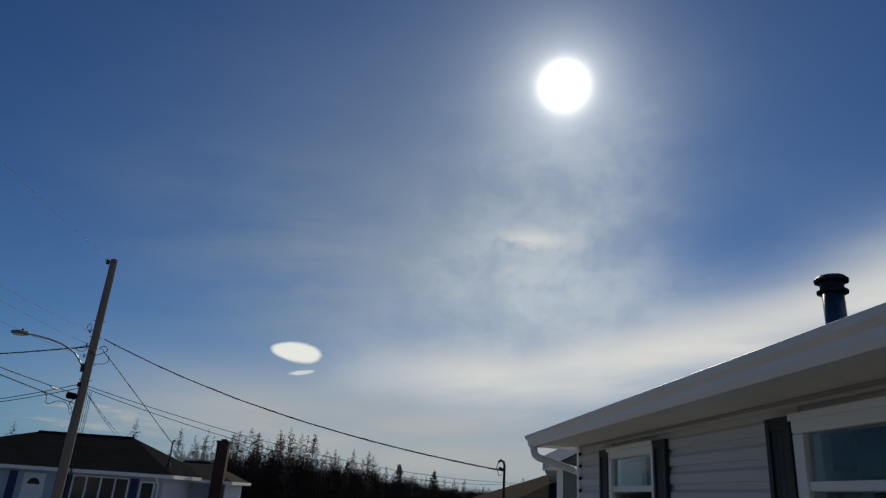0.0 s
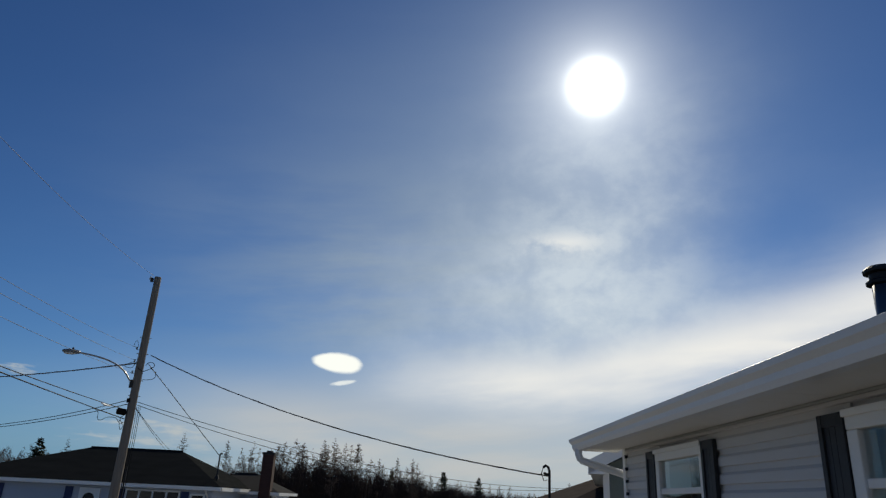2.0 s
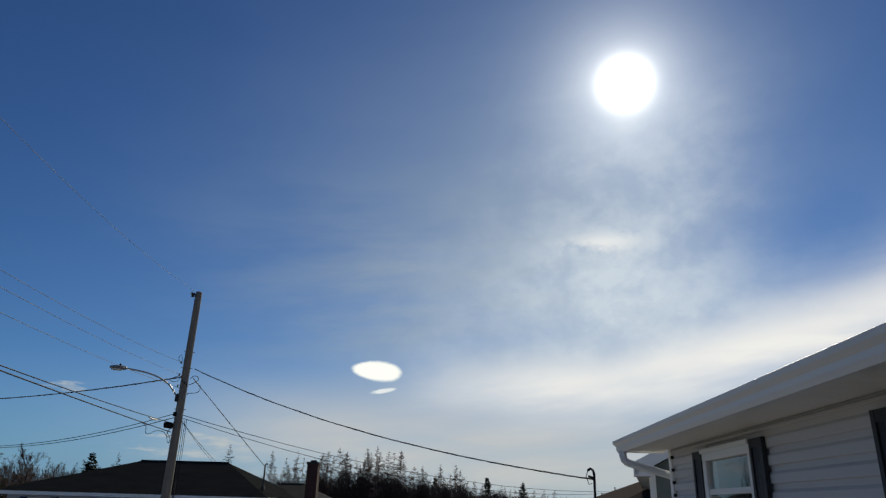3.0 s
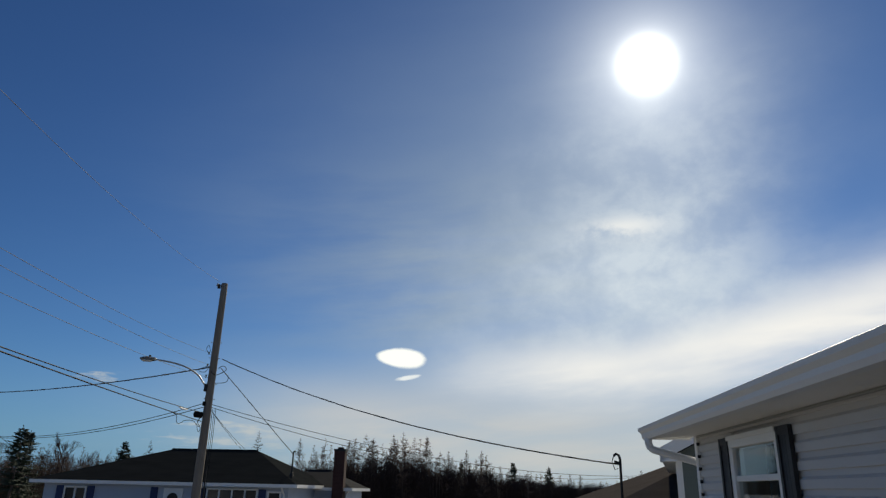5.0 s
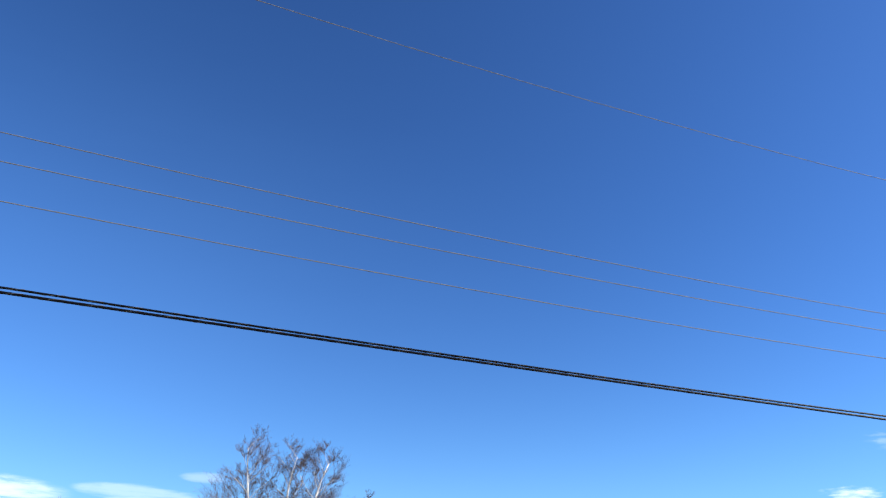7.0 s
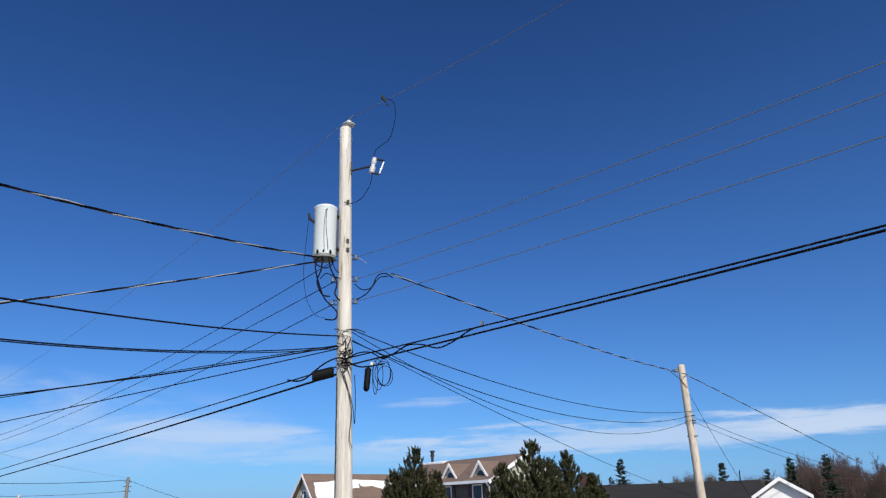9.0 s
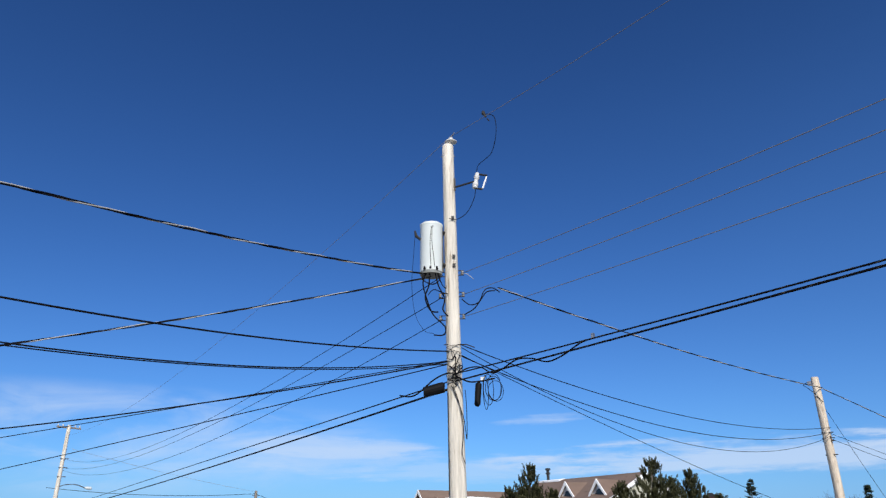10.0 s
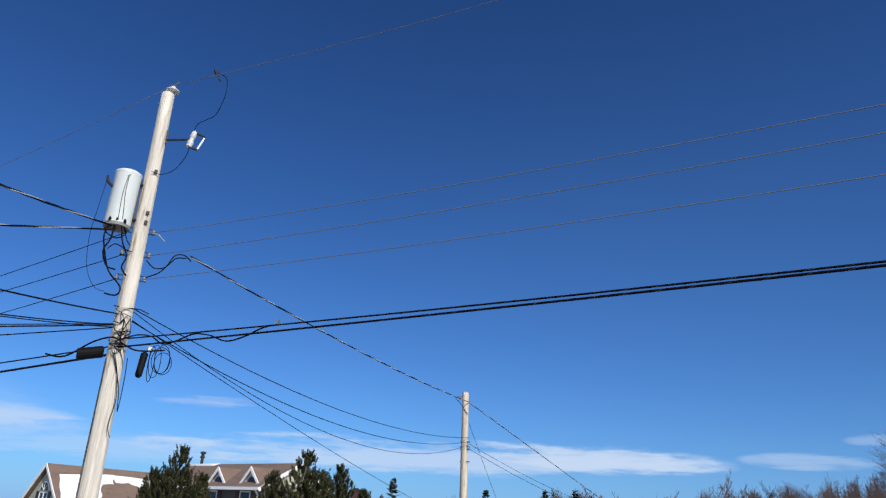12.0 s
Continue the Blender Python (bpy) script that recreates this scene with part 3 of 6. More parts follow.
    part("soffit_moulding", Geo().box(far_x, CORNER + 0.03, WALL_Y + 0.014, WALL_Y + 0.026, SOFFIT_Z - 0.020, SOFFIT_Z - 0.002), WALL_GREY, home, bevel=0.004)
    part("fascia", Geo().box(far_x - 0.3, over, EAVE_Y - 0.1, EAVE_Y - 0.08, SOFFIT_Z - 0.015, ROOF_Z + 0.02), TRIM, home)
    prof = [(-0.085, -0.115), (-0.02, -0.115), (-0.004, -0.085), (0.0, -0.055), (0.028, -0.03), (0.034, 0.0), (0.026, 0.004), (0.022, -0.026), (-0.008, -0.05), (-0.014, -0.085), (-0.024, -0.105), (-0.078, -0.105), (-0.078, 0.0), (-0.085, 0.0)]
    g = Geo().sweep_rings([[(xx, EAVE_Y + a, ROOF_Z + 0.012 + b) for a, b in prof] for xx in (far_x - 0.3, over)])
    g.sweep_rings([[(xx, EAVE_Y + a * 0.97 - 0.001, ROOF_Z + 0.012 + b) for a, b in prof[:6] + [(-0.085, 0.0)]] for xx in (over, over + 0.006)])
    part("gutter", g, GUTTER, home, "white ogee gutter along the eave")
    # downspout with its elbows
    yy = EAVE_Y - 0.03
    pts = [(over - 0.17, yy, ROOF_Z - 0.09), (over - 0.17, yy, ROOF_Z - 0.14), (over - 0.172, yy - 0.012, ROOF_Z - 0.18), (over - 0.18, yy - 0.04, ROOF_Z - 0.205), (over - 0.20, yy - 0.10, ROOF_Z - 0.225), (CORNER + 0.075, WALL_Y + 0.02, ROOF_Z - 0.315), (CORNER + 0.07, WALL_Y - 0.05, ROOF_Z - 0.35), (CORNER + 0.07, WALL_Y - 0.09, ROOF_Z - 0.42), (CORNER + 0.07, WALL_Y - 0.09, 0.25)]
    part("downspout", Geo().sweep(pts, 0.038, 8), GUTTER, home, "white downspout with elbow")
    part("gable_trim", Geo().box(over - 0.02, over, EAVE_Y - 0.5, EAVE_Y - 0.1, SOFFIT_Z - 0.015, ROOF_Z + 0.01), TRIM, home)
    rake = Geo()
    for ya, yb in ((EAVE_Y - 0.08, ridge_y), (BACK - 0.45, ridge_y)):
        za = ridge_z - SLOPE * abs(ya - ridge_y)
        rake.sweep_rings([[(over - 0.02, yq, zq), (over + 0.004, yq, zq), (over + 0.004, yq, zq - 0.14), (over - 0.02, yq, zq - 0.14)] for yq, zq in ((ya, za + 0.015), (yb, ridge_z + 0.015))])
    part("rake_board", rake, TRIM, home)
    roof = Geo()
    for ya in (EAVE_Y - 0.03, BACK - 0.47):
        za = ridge_z + 0.03 - SLOPE * abs(ya - ridge_y)
        roof.slab([(far_x - 0.32, ya, za), (over + 0.02, ya, za), (over + 0.02, ridge_y, ridge_z + 0.05), (far_x - 0.32, ridge_y, ridge_z + 0.05)], 0.03)
    part("roof", roof, SHINGLE_DARK, home, "charcoal shingle roof")
    # vent pipe with rain cap
    vy = -3.42
    vz = ridge_z + 0.05 - SLOPE * abs(vy - ridge_y)
    vent = part("vent_pipe", Geo().turned([(0.078, -0.2), (0.078, 0.5)], (4.84, vy, vz), 24), material("blue_steel_pipe", (0.055, 0.085, 0.13), 0.4, 0.4, vary=0.2, scale=4.0), home, "blue-grey metal vent pipe", smooth=True)
    part("rain_cap", Geo().turned([(0.080, 0.40), (0.112, 0.41), (0.114, 0.43), (0.086, 0.45), (0.086, 0.49), (0.122, 0.50), (0.125, 0.52), (0.10, 0.545), (0.05, 0.56), (0.01, 0.565)], (4.84, vy, vz), 24), DARKSTEEL, vent, "black two-tier rain cap")
    # windows
    for x0, x1, z0, z1 in WINDOWS:
        w = part("window", Geo().box(x0, x0 + 0.06, WALL_Y - 0.05, WALL_Y + 0.035, z0, z1), TRIM, home)
        fr = Geo()
        t, head = 0.085, 0.09
        fr.box(x0, x1, WALL_Y - 0.06, WALL_Y + 0.04, z1 - head, z1)
        fr.box(x0, x1, WALL_Y - 0.06, WALL_Y + 0.04, z0, z0 + 0.08)
        fr.box(x0 + 0.062, x0 + t, WALL_Y - 0.06, WALL_Y + 0.03, z0 + 0.08, z1 - head)
        fr.box(x1 - t, x1, WALL_Y - 0.06, WALL_Y + 0.038, z0 + 0.08, z1 - head)
        part("frame", fr, TRIM, w, bevel=0.008)
        part("head_moulding", Geo().box(x0, x1, WALL_Y + 0.042, WALL_Y + 0.056, z1 - 0.03, z1 + 0.006), TRIM, w, bevel=0.006)
        rail = 2.455
        part("meeting_rail", Geo().box(x0 + t, x1 - t, WALL_Y - 0.05, WALL_Y + 0.026, rail - 0.022, rail + 0.022), TRIM, w, bevel=0.005)
        for za, zb in ((z0 + 0.08, rail - 0.022), (rail + 0.022, z1 - head)):
            pane = part("pane", Geo().box(x0 + t, x1 - t, WALL_Y + 0.004, WALL_Y + 0.010, za, zb), GLASS, w)
            pane.visible_shadow = False
        cur = Geo()
        ring = []
        steps = 60
        for i in range(steps + 1):
            xx = x0 + 0.06 + (x1 - x0 - 0.12) * i / steps
            ring.append((xx, WALL_Y - 0.26 + 0.03 * math.sin(i * 1.7) + 0.015 * math.sin(i * 0.6)))
        k = len(cur.v)
        cur.v += [(a, b, zq) for zq in (z0, z1) for a, b in ring]
        cur.f += [(i, i + 1, steps + 2 + i, steps + 1 + i) for i in range(steps)]
        ob = part("curtain", cur, CURTAIN, w, "dark teal curtain behind the glass", smooth=True)
    # board shutters
    for x0, x1, z0, z1 in WINDOWS:
        for a in (x0 - 0.225, x1 + 0.005):
            sh = part("shutter", Geo().box(a, a + 0.035, WALL_Y + 0.016, WALL_Y + 0.046, z0, z1).box(a + 0.185, a + 0.22, WALL_Y + 0.016, WALL_Y + 0.046, z0, z1)
                      .box(a + 0.035, a + 0.185, WALL_Y + 0.016, WALL_Y + 0.044, z1 - 0.06, z1).box(a + 0.035, a + 0.185, WALL_Y + 0.016, WALL_Y + 0.044, z0, z0 + 0.06), SHUTTER, home, "black board window shutter")
            for i in range(3):
                part("board", Geo().box(a + 0.037 + 0.05 * i, a + 0.083 + 0.05 * i, WALL_Y + 0.018, WALL_Y + 0.036, z0 + 0.06, z1 - 0.06), SHUTTER, sh)
    return home


make_bungalow()


# ---- poles, lamp, transformer ----
Q, P1 = Vector((-11.2, -7.85, 0)), Vector((3.66, 29.37, 0))
SP, PO2 = Vector((-29.76, -3.75, 0)), Vector((-8.8, 55.3, 0))
Q_RIGHT, Q_NEAR = Vector((-0.574, 0.819, 0)), Vector((0.819, 0.574, 0))


def pole_body(height, low, high, seed, sides=18, lean=(0.0, 0.0)):
    g, rings, steps = Geo(), [], 14
    for i in range(steps + 1):
        t = i / steps
        z = -0.5 + (height + 0.5) * t
        r = low + (high - low) * t
        ring = []
        for s in range(sides):
            w = 2 * math.pi * s / sides
            q = r * (1 + 0.035 * noise.noise((math.cos(w) * 1.2 + seed, math.sin(w) * 1.2, z * 0.25)))
            ring.append((q * math.cos(w) + lean[0] * max(z, 0), q * math.sin(w) + lean[1] * max(z, 0), z))
        rings.append(ring)
    r = high
    rings.append([(p[0] * 0.86 + lean[0] * height * 0.14, p[1] * 0.86 + lean[1] * height * 0.14, height + 0.03) for p in rings[-1]])
    return g.sweep_rings(rings)


def utility_pole(name, place, height, low, high, mat, label, seed, base=0.0, lean=(0.0, 0.0), group=""):
    root = thing(name, pose(place.x, place.y, base), label, "utility pole", group)
    part("pole", pole_body(height, low, high, seed, lean=lean), mat, root, smooth=True)
    return root


def spool(root, at, along):
    """A small clevis with a porcelain spool on the side of a pole."""
    clevis = Geo().box(-0.05, 0.09, -0.02, 0.02, 0.046, 0.053).box(-0.05, 0.09, -0.02, 0.02, -0.053, -0.046).box(-0.056, -0.05, -0.02, 0.02, -0.053, 0.053)
    m = Matrix.Translation(at) @ along.to_track_quat("X", "Z").to_matrix().to_4x4()
    holder = part("clevis", clevis.placed(m), DARKSTEEL, root)
    part("spool_insulator", Geo().turned([(0.022, -0.044), (0.032, -0.036), (0.032, -0.016), (0.018, 0.0), (0.032, 0.016), (0.032, 0.036), (0.022, 0.044)], (0.06, 0, 0), 14).placed(m), SPOOL, holder, "small grey porcelain spool", smooth=True)


def hose(name, root, points, radius, mat=CABLE, label="", smooth=True):
    """A soft cable bent through points, joined by a smooth curve."""
    pts = [Vector(p) for p in points]
    fine = []
    for i in range(len(pts) - 1):
        a, b, c, d = pts[max(i - 1, 0)], pts[i], pts[i + 1], pts[min(i + 2, len(pts) - 1)]
        for k in range(6):
            t = k / 6
            fine.append(0.5 * ((2 * b) + (c - a) * t + (2 * a - 5 * b + 4 * c - d) * t * t + (3 * b - a - 3 * c + d) * t ** 3))
    fine.append(pts[-1])
    return part(name, Geo().sweep(fine, radius, 6), mat, root, label, smooth=smooth)


def q_at(right, z, near=0.0):
    """A place by the transformer pole: metres to its right and towards the camera, and height (local to the pole)."""
    v = Q_RIGHT * right + Q_NEAR * near
    return Vector((v.x + Q_LEAN[0] * z, v.y + Q_LEAN[1] * z, z))


def q_off(right, z, near=0.0):
    v = Q_RIGHT * right + Q_NEAR * near
    return Vector((v.x, v.y, z))


Q_FOOT, Q_LEAN = Vector((-11.32, -7.73, 0)), (0.0117, -0.0156)


def make_transformer_pole():
    root = utility_pole("transformer_pole", Q_FOOT, 10.38, 0.185, 0.125, WOOD_NEW, "pale new wooden utility pole carrying a transformer", 3, lean=Q_LEAN)
    # insulator on top
    m = q_at(0.07, 10.36, 0.02)
    pin = part("pin", Geo().sweep([m - Vector((0, 0, 0.25)), m + Vector((0, 0, 0.08))], 0.014, 8), STEEL, root)
    part("top_insulator", Geo().turned([(0.03, 0.0), (0.055, 0.01), (0.06, 0.035), (0.135, 0.045), (0.14, 0.065), (0.075, 0.10), (0.05, 0.125), (0.055, 0.15), (0.03, 0.17), (0.005, 0.172)], m + Vector((0, 0, 0.07)), 20), PORCELAIN, root, "white porcelain pin insulator", smooth=True)
    part("wire_tie", Geo().sweep([m + Vector((0, 0, 0.22)) - Vector((0.05, 0.1, 0)), m + Vector((0.06, 0.14, 0.30))], 0.012, 6), STEEL, root)
    part("pole_bolt", Geo().sweep([q_at(-0.16, 10.12), q_at(0.16, 10.12)], 0.014, 6), STEEL, root)
    # fuse cut-out on its arm
    arm0, arm1 = q_at(0.10, 9.30, 0.05), q_at(0.56, 9.36, 0.22)
    arm = part("cutout_arm", Geo().sweep([arm0, arm1], 0.022, 6), DARKSTEEL, root, "grey steel bracket arm")
    part("arm_plate", Geo().sweep([q_at(0.13, 9.22, 0.06), q_at(0.13, 9.52, 0.06)], 0.025, 4), DARKSTEEL, root)
    cut = q_at(0.60, 9.36, 0.25)
    tilt = Matrix.Translation(cut) @ Matrix.Rotation(radians(-10), 4, Q_NEAR)
    body = Geo().turned([(0.035, -0.19), (0.06, -0.18), (0.06, -0.15), (0.045, -0.14), (0.068, -0.12), (0.068, -0.10), (0.045, -0.09), (0.068, -0.06), (0.045, -0.04), (0.045, 0.04), (0.068, 0.06), (0.045, 0.09), (0.066, 0.11), (0.045, 0.13), (0.05, 0.18), (0.03, 0.2)], (0, 0, 0), 16).placed(tilt)
    fuse = part("fuse_cutout", body, PORCELAIN, root, "white ribbed fuse cut-out", smooth=True)
    off = Q_RIGHT * 0.17
    part("fuse_tube", Geo().sweep([tilt @ Vector((off.x, off.y, -0.16)), tilt @ Vector((off.x * 1.25, off.y * 1.25, 0.14))], 0.018, 8), TRIM, fuse, "white fuse tube")
    for dz, k in ((-0.18, 1.0), (0.17, 1.3)):
        part("contact", Geo().sweep([tilt @ Vector((0, 0, dz)), tilt @ Vector((off.x * k, off.y * k, dz))], 0.022, 6), DARKSTEEL, fuse)
    # hot-line clamp hanging on the top wire, and its lead
    clamp = q_at(0.80, 10.78, 0.75)
    part("line_clamp", Geo().sweep([clamp + Vector((0, 0, 0.05)), clamp, clamp + q_off(0.06, -0.10)], [0.03, 0.045, 0.02], 8).sweep([clamp + q_off(0.08, -0.14), clamp + q_off(0.13, -0.20)], 0.016, 6), DARKSTEEL, root, "bronze hot-line clamp")
    hose("jumper_lead", root, [clamp + q_off(0.06, -0.02), clamp + q_off(0.24, -0.10), clamp + q_off(0.27, -0.5), clamp + q_off(0.18, -0.86, -0.2), clamp + q_off(0.04, -0.98, -0.3), q_at(0.66, 9.72, 0.3), q_at(0.62, 9.56, 0.25)], 0.008)
    hose("fuse_lead", root, [q_at(0.58, 9.16, 0.24), q_at(0.54, 8.95, 0.2), q_at(0.38, 8.66, 0.12), q_at(0.16, 8.50, 0.12), q_at(-0.02, 8.48, 0.2)], 0.008)
    # transformer
    c = q_at(-0.42, 7.8, 0.06)
    c.z = 0.0
    can = part("transformer", Geo().turned([(0.228, 7.27), (0.238, 7.29), (0.240, 8.32), (0.246, 8.33), (0.246, 8.36)], c, 36), TANK, root, "pale grey pole-mounted transformer", smooth=False)
    for p in can.data.polygons:
        p.use_smooth = abs(p.normal.z) < 0.5
    part("lid", Geo().turned([(0.250, 8.345), (0.250, 8.372), (0.21, 8.40), (0.10, 8.425), (0.01, 8.43)], c, 36), TANK, can, "domed grey lid")
    part("base", Geo().turned([(0.232, 7.22), (0.236, 7.275), (0.2, 7.276)], c, 36), TANKBASE, can, "dull dark grey base")
    for z in (7.45, 8.2):
        part("mounting_bracket", Geo().sweep([q_at(-0.24, z, 0.04), q_at(-0.10, z, 0.02)], 0.06, 4), DARKSTEEL, can)
    part("hanger_plate", Geo().sweep([q_at(-0.185, 7.3, 0.03), q_at(-0.185, 8.35, 0.03)], 0.035, 4), DARKSTEEL, can)
    part("side_bushing", Geo().sweep([q_at(-0.64, 8.02, 0.12), q_at(-0.74, 8.10, 0.14), q_at(-0.76, 8.22, 0.14)], [0.03, 0.035, 0.02], 8), DARKSTEEL, can)
    for i, dx in enumerate((-0.56, -0.44, -0.30)):
        part("bushing", Geo().sweep([q_at(dx, 7.30, 0.26), q_at(dx, 7.33, 0.33)], [0.03, 0.016], 8), DARKSTEEL, can)
    part("clip", Geo().sweep([q_at(-0.42, 8.24, 0.285), q_at(-0.36, 8.27, 0.285)], 0.018, 5), DARKSTEEL, can)
    hose("ground_strap", root, [q_at(-0.40, 8.25, 0.30), q_at(-0.435, 7.9, 0.303), q_at(-0.43, 7.5, 0.303), q_at(-0.41, 7.3, 0.29), q_at(-0.30, 7.24, 0.2)], 0.006)
    hose("ground_strap", root, [q_at(-0.385, 8.25, 0.30), q_at(-0.395, 7.9, 0.303), q_at(-0.36, 7.5, 0.303), q_at(-0.35, 7.34, 0.29)], 0.006)
    hose("thin_lead", root, [q_at(-0.76, 8.10, 0.14), q_at(-0.80, 7.6, 0.12), q_at(-0.84, 7.0, 0.1), q_at(-0.78, 6.4, 0.05), q_at(-0.6, 6.05, 0.0), q_at(-0.4, 5.98, 0.0)], 0.005, label="thin blue-black lead")
    # secondary leads looping down to the line wires
    hose("secondary_lead", root, [q_at(-0.52, 7.26, 0.2), q_at(-0.60, 7.0, 0.2), q_at(-0.52, 6.65, 0.15), q_at(-0.40, 6.35, 0.1), q_at(-0.16, 6.1, 0.05), q_at(-0.2, 5.95, 0.0), q_at(-0.4, 5.95, 0.0)], 0.016)
    hose("secondary_lead", root, [q_at(-0.46, 7.24, 0.2), q_at(-0.48, 6.95, 0.2), q_at(-0.56, 6.7, 0.18), q_at(-0.46, 6.45, 0.1), q_at(-0.3, 6.42, 0.05)], 0.016)
    hose("secondary_lead", root, [q_at(-0.34, 7.24, 0.2), q_at(-0.28, 6.95, 0.2), q_at(-0.16, 6.68, 0.15), q_at(-0.2, 6.45, 0.16), q_at(-0.1, 6.3, 0.16)], 0.016)
    hose("secondary_lead", root, [q_at(-0.50, 7.24, 0.2), q_at(-0.62, 7.10, 0.2), q_at(-0.40, 6.98, 0.2), q_at(-0.24, 7.12, 0.18), q_at(-0.36, 7.3, 0.2)], 0.013)
    hose("secondary_lead", root, [q_at(-0.30, 7.24, 0.15), q_at(-0.2, 7.0, 0.1), q_at(-0.12, 6.92, 0.1)], 0.011)
    hose("secondary_lead", root, [q_at(-0.5, 6.75, 0.18), q_at(-0.38, 6.88, 0.15), q_at(-0.2, 6.82, 0.12), q_at(-0.08, 6.78, 0.15)], 0.011)
    # spools on both sides
    for z in (7.29, 6.81, 6.33):
        spool(root, q_at(0.17, z, 0.02), Q_RIGHT)
        spool(root, q_at(-0.19, z - 0.02, -0.02), -Q_RIGHT)
    for z in (8.52, 7.62, 7.42):
        part("bolt_plate", Geo().box(-0.03, 0.03, -0.012, 0.012, -0.035, 0.035).placed(Matrix.Translation(q_at(0.06, z, 0.155)) @ Q_NEAR.to_track_quat("Y", "Z").to_matrix().to_4x4()), DARKSTEEL, root)
    hose("wire_tail", root, [q_at(0.2, 7.29), q_at(0.32, 7.24, 0.1), q_at(0.46, 7.12, 0.1)], 0.007, BARE)
    # service drop loop on the right
    hose("drop_loop", root, [q_at(0.2, 6.70, 0.05), q_at(0.36, 6.56, 0.1), q_at(0.55, 6.62, 0.1), q_at(0.68, 6.88, 0.08), q_at(0.85, 6.94, 0.05), q_at(1.0, 6.86, 0.0)], 0.012)
    hose("drop_loop", root, [q_at(0.24, 6.36, 0.05), q_at(0.45, 6.48, 0.1), q_at(0.6, 6.68, 0.1), q_at(0.72, 6.84, 0.08), q_at(0.9, 6.88, 0.05)], 0.012)
    # telephone hardware, splice cases, coils
    case = part("splice_case", Geo().sweep([q_at(-0.62, 4.76, 0.12), q_at(-0.60, 4.76, 0.12), q_at(-0.22, 4.85, 0.16), q_at(-0.2, 4.85, 0.16)], [0.07, 0.105, 0.105, 0.07], 14), RUBBER, root, "black cable splice case", smooth=False)
    part("splice_case", Geo().sweep([q_at(0.46, 4.95, 0.1), q_at(0.47, 4.92, 0.1), q_at(0.43, 4.52, 0.1), q_at(0.42, 4.48, 0.1)], [0.03, 0.065, 0.06, 0.03], 10), RUBBER, root, "small hanging black splice case")
    part("strand_bracket", Geo().box(0.52, 0.60, -0.03, 0.03, -0.035, 0.035).placed(Matrix.Translation((0.06, -0.08, 5.04)) @ Q_RIGHT.to_track_quat("X", "Z").to_matrix().to_4x4()), STEEL, root)
    for i, (rx, rz, dx) in enumerate(((0.13, 0.26, 0.78), (0.16, 0.24, 0.76), (0.10, 0.30, 0.66), (0.15, 0.20, 0.80), (0.05, 0.33, 0.60))):
        pts = [q_at(dx + rx * math.cos(w * 0.5236), 4.86 - 0.03 * i + rz * math.sin(w * 0.5236), 0.1 + 0.02 * i) for w in range(13)]
        hose("cable_coil", root, pts, 0.007)
    rng = random.Random(7)
    for i in range(9):
        z = rng.uniform(5.05, 5.7)
        pts = [q_at(rng.uniform(-0.17, 0.17), z + rng.uniform(-0.3, 0.2), 0.17 + 0.015 * rng.random()) for k in range(5)]
        hose("cable_tangle", root, pts, rng.choice((0.005, 0.006, 0.009)))
    part("eye_bolt", Geo().sweep([q_at(-0.2, 5.72, 0.1), q_at(0.26, 5.72, 0.1), q_at(0.42, 5.66, 0.1)], 0.012, 6), DARKSTEEL, root)
    hose("strand_hump", root, [q_at(-1.1, 4.72, 0), q_at(-0.8, 4.70, 0.1), q_at(-0.4, 5.0, 0.18), q_at(-0.1, 5.12, 0.2), q_at(0.1, 5.02, 0.2), q_at(0.35, 4.95, 0.15), q_at(0.8, 5.03, 0.1)], 0.016)
    # slack cable that winds along the strand as far as its clamp
    slack = [q_at(0.551 * r, 5.03 - 0.03 * r + dz, 0.834 * r + 0.04) for r, dz in ((0.1, 0.10), (0.5, 0.15), (0.9, 0.10), (1.25, -0.06), (1.6, -0.02), (2.0, 0.07), (2.4, 0.02), (2.8, -0.10), (3.2, -0.05), (3.6, 0.07), (3.9, 0.09))]
    hose("slack_cable", root, slack, 0.013)
    end = q_at(0.551 * 3.9, 5.03, 0.834 * 3.9)
    part("strand_clamp", Geo().box(-0.03, 0.03, -0.02, 0.02, -0.02, 0.06).placed(Matrix.Translation(end)), STEEL, root)
    for dx, k in ((-0.135, 0.0), (-0.15, 0.05)):
        hose("riser_cable", root, [q_at(dx, 4.75, 0.1), q_at(dx - 0.01, 3.6 + k, 0.1), q_at(dx - 0.02, 2.4, 0.1), q_at(dx - 0.02, 0.0, 0.1)], 0.005)
    hose("loose_drop", root, [q_at(-0.08, 4.9, 0.19), q_at(0.06, 4.55, 0.19), q_at(0.16, 4.2, 0.17), q_at(0.2, 3.85, 0.16), q_at(0.215, 4.4, 0.14), q_at(0.2, 4.8, 0.12)], 0.008)
    hose("loose_drop", root, [q_at(-0.04, 4.9, 0.19), q_at(0.08, 4.5, 0.19), q_at(0.14, 4.05, 0.18), q_at(0.10, 3.6, 0.19), q_at(0.16, 3.4, 0.18)], 0.007)
    return root


make_transformer_pole()


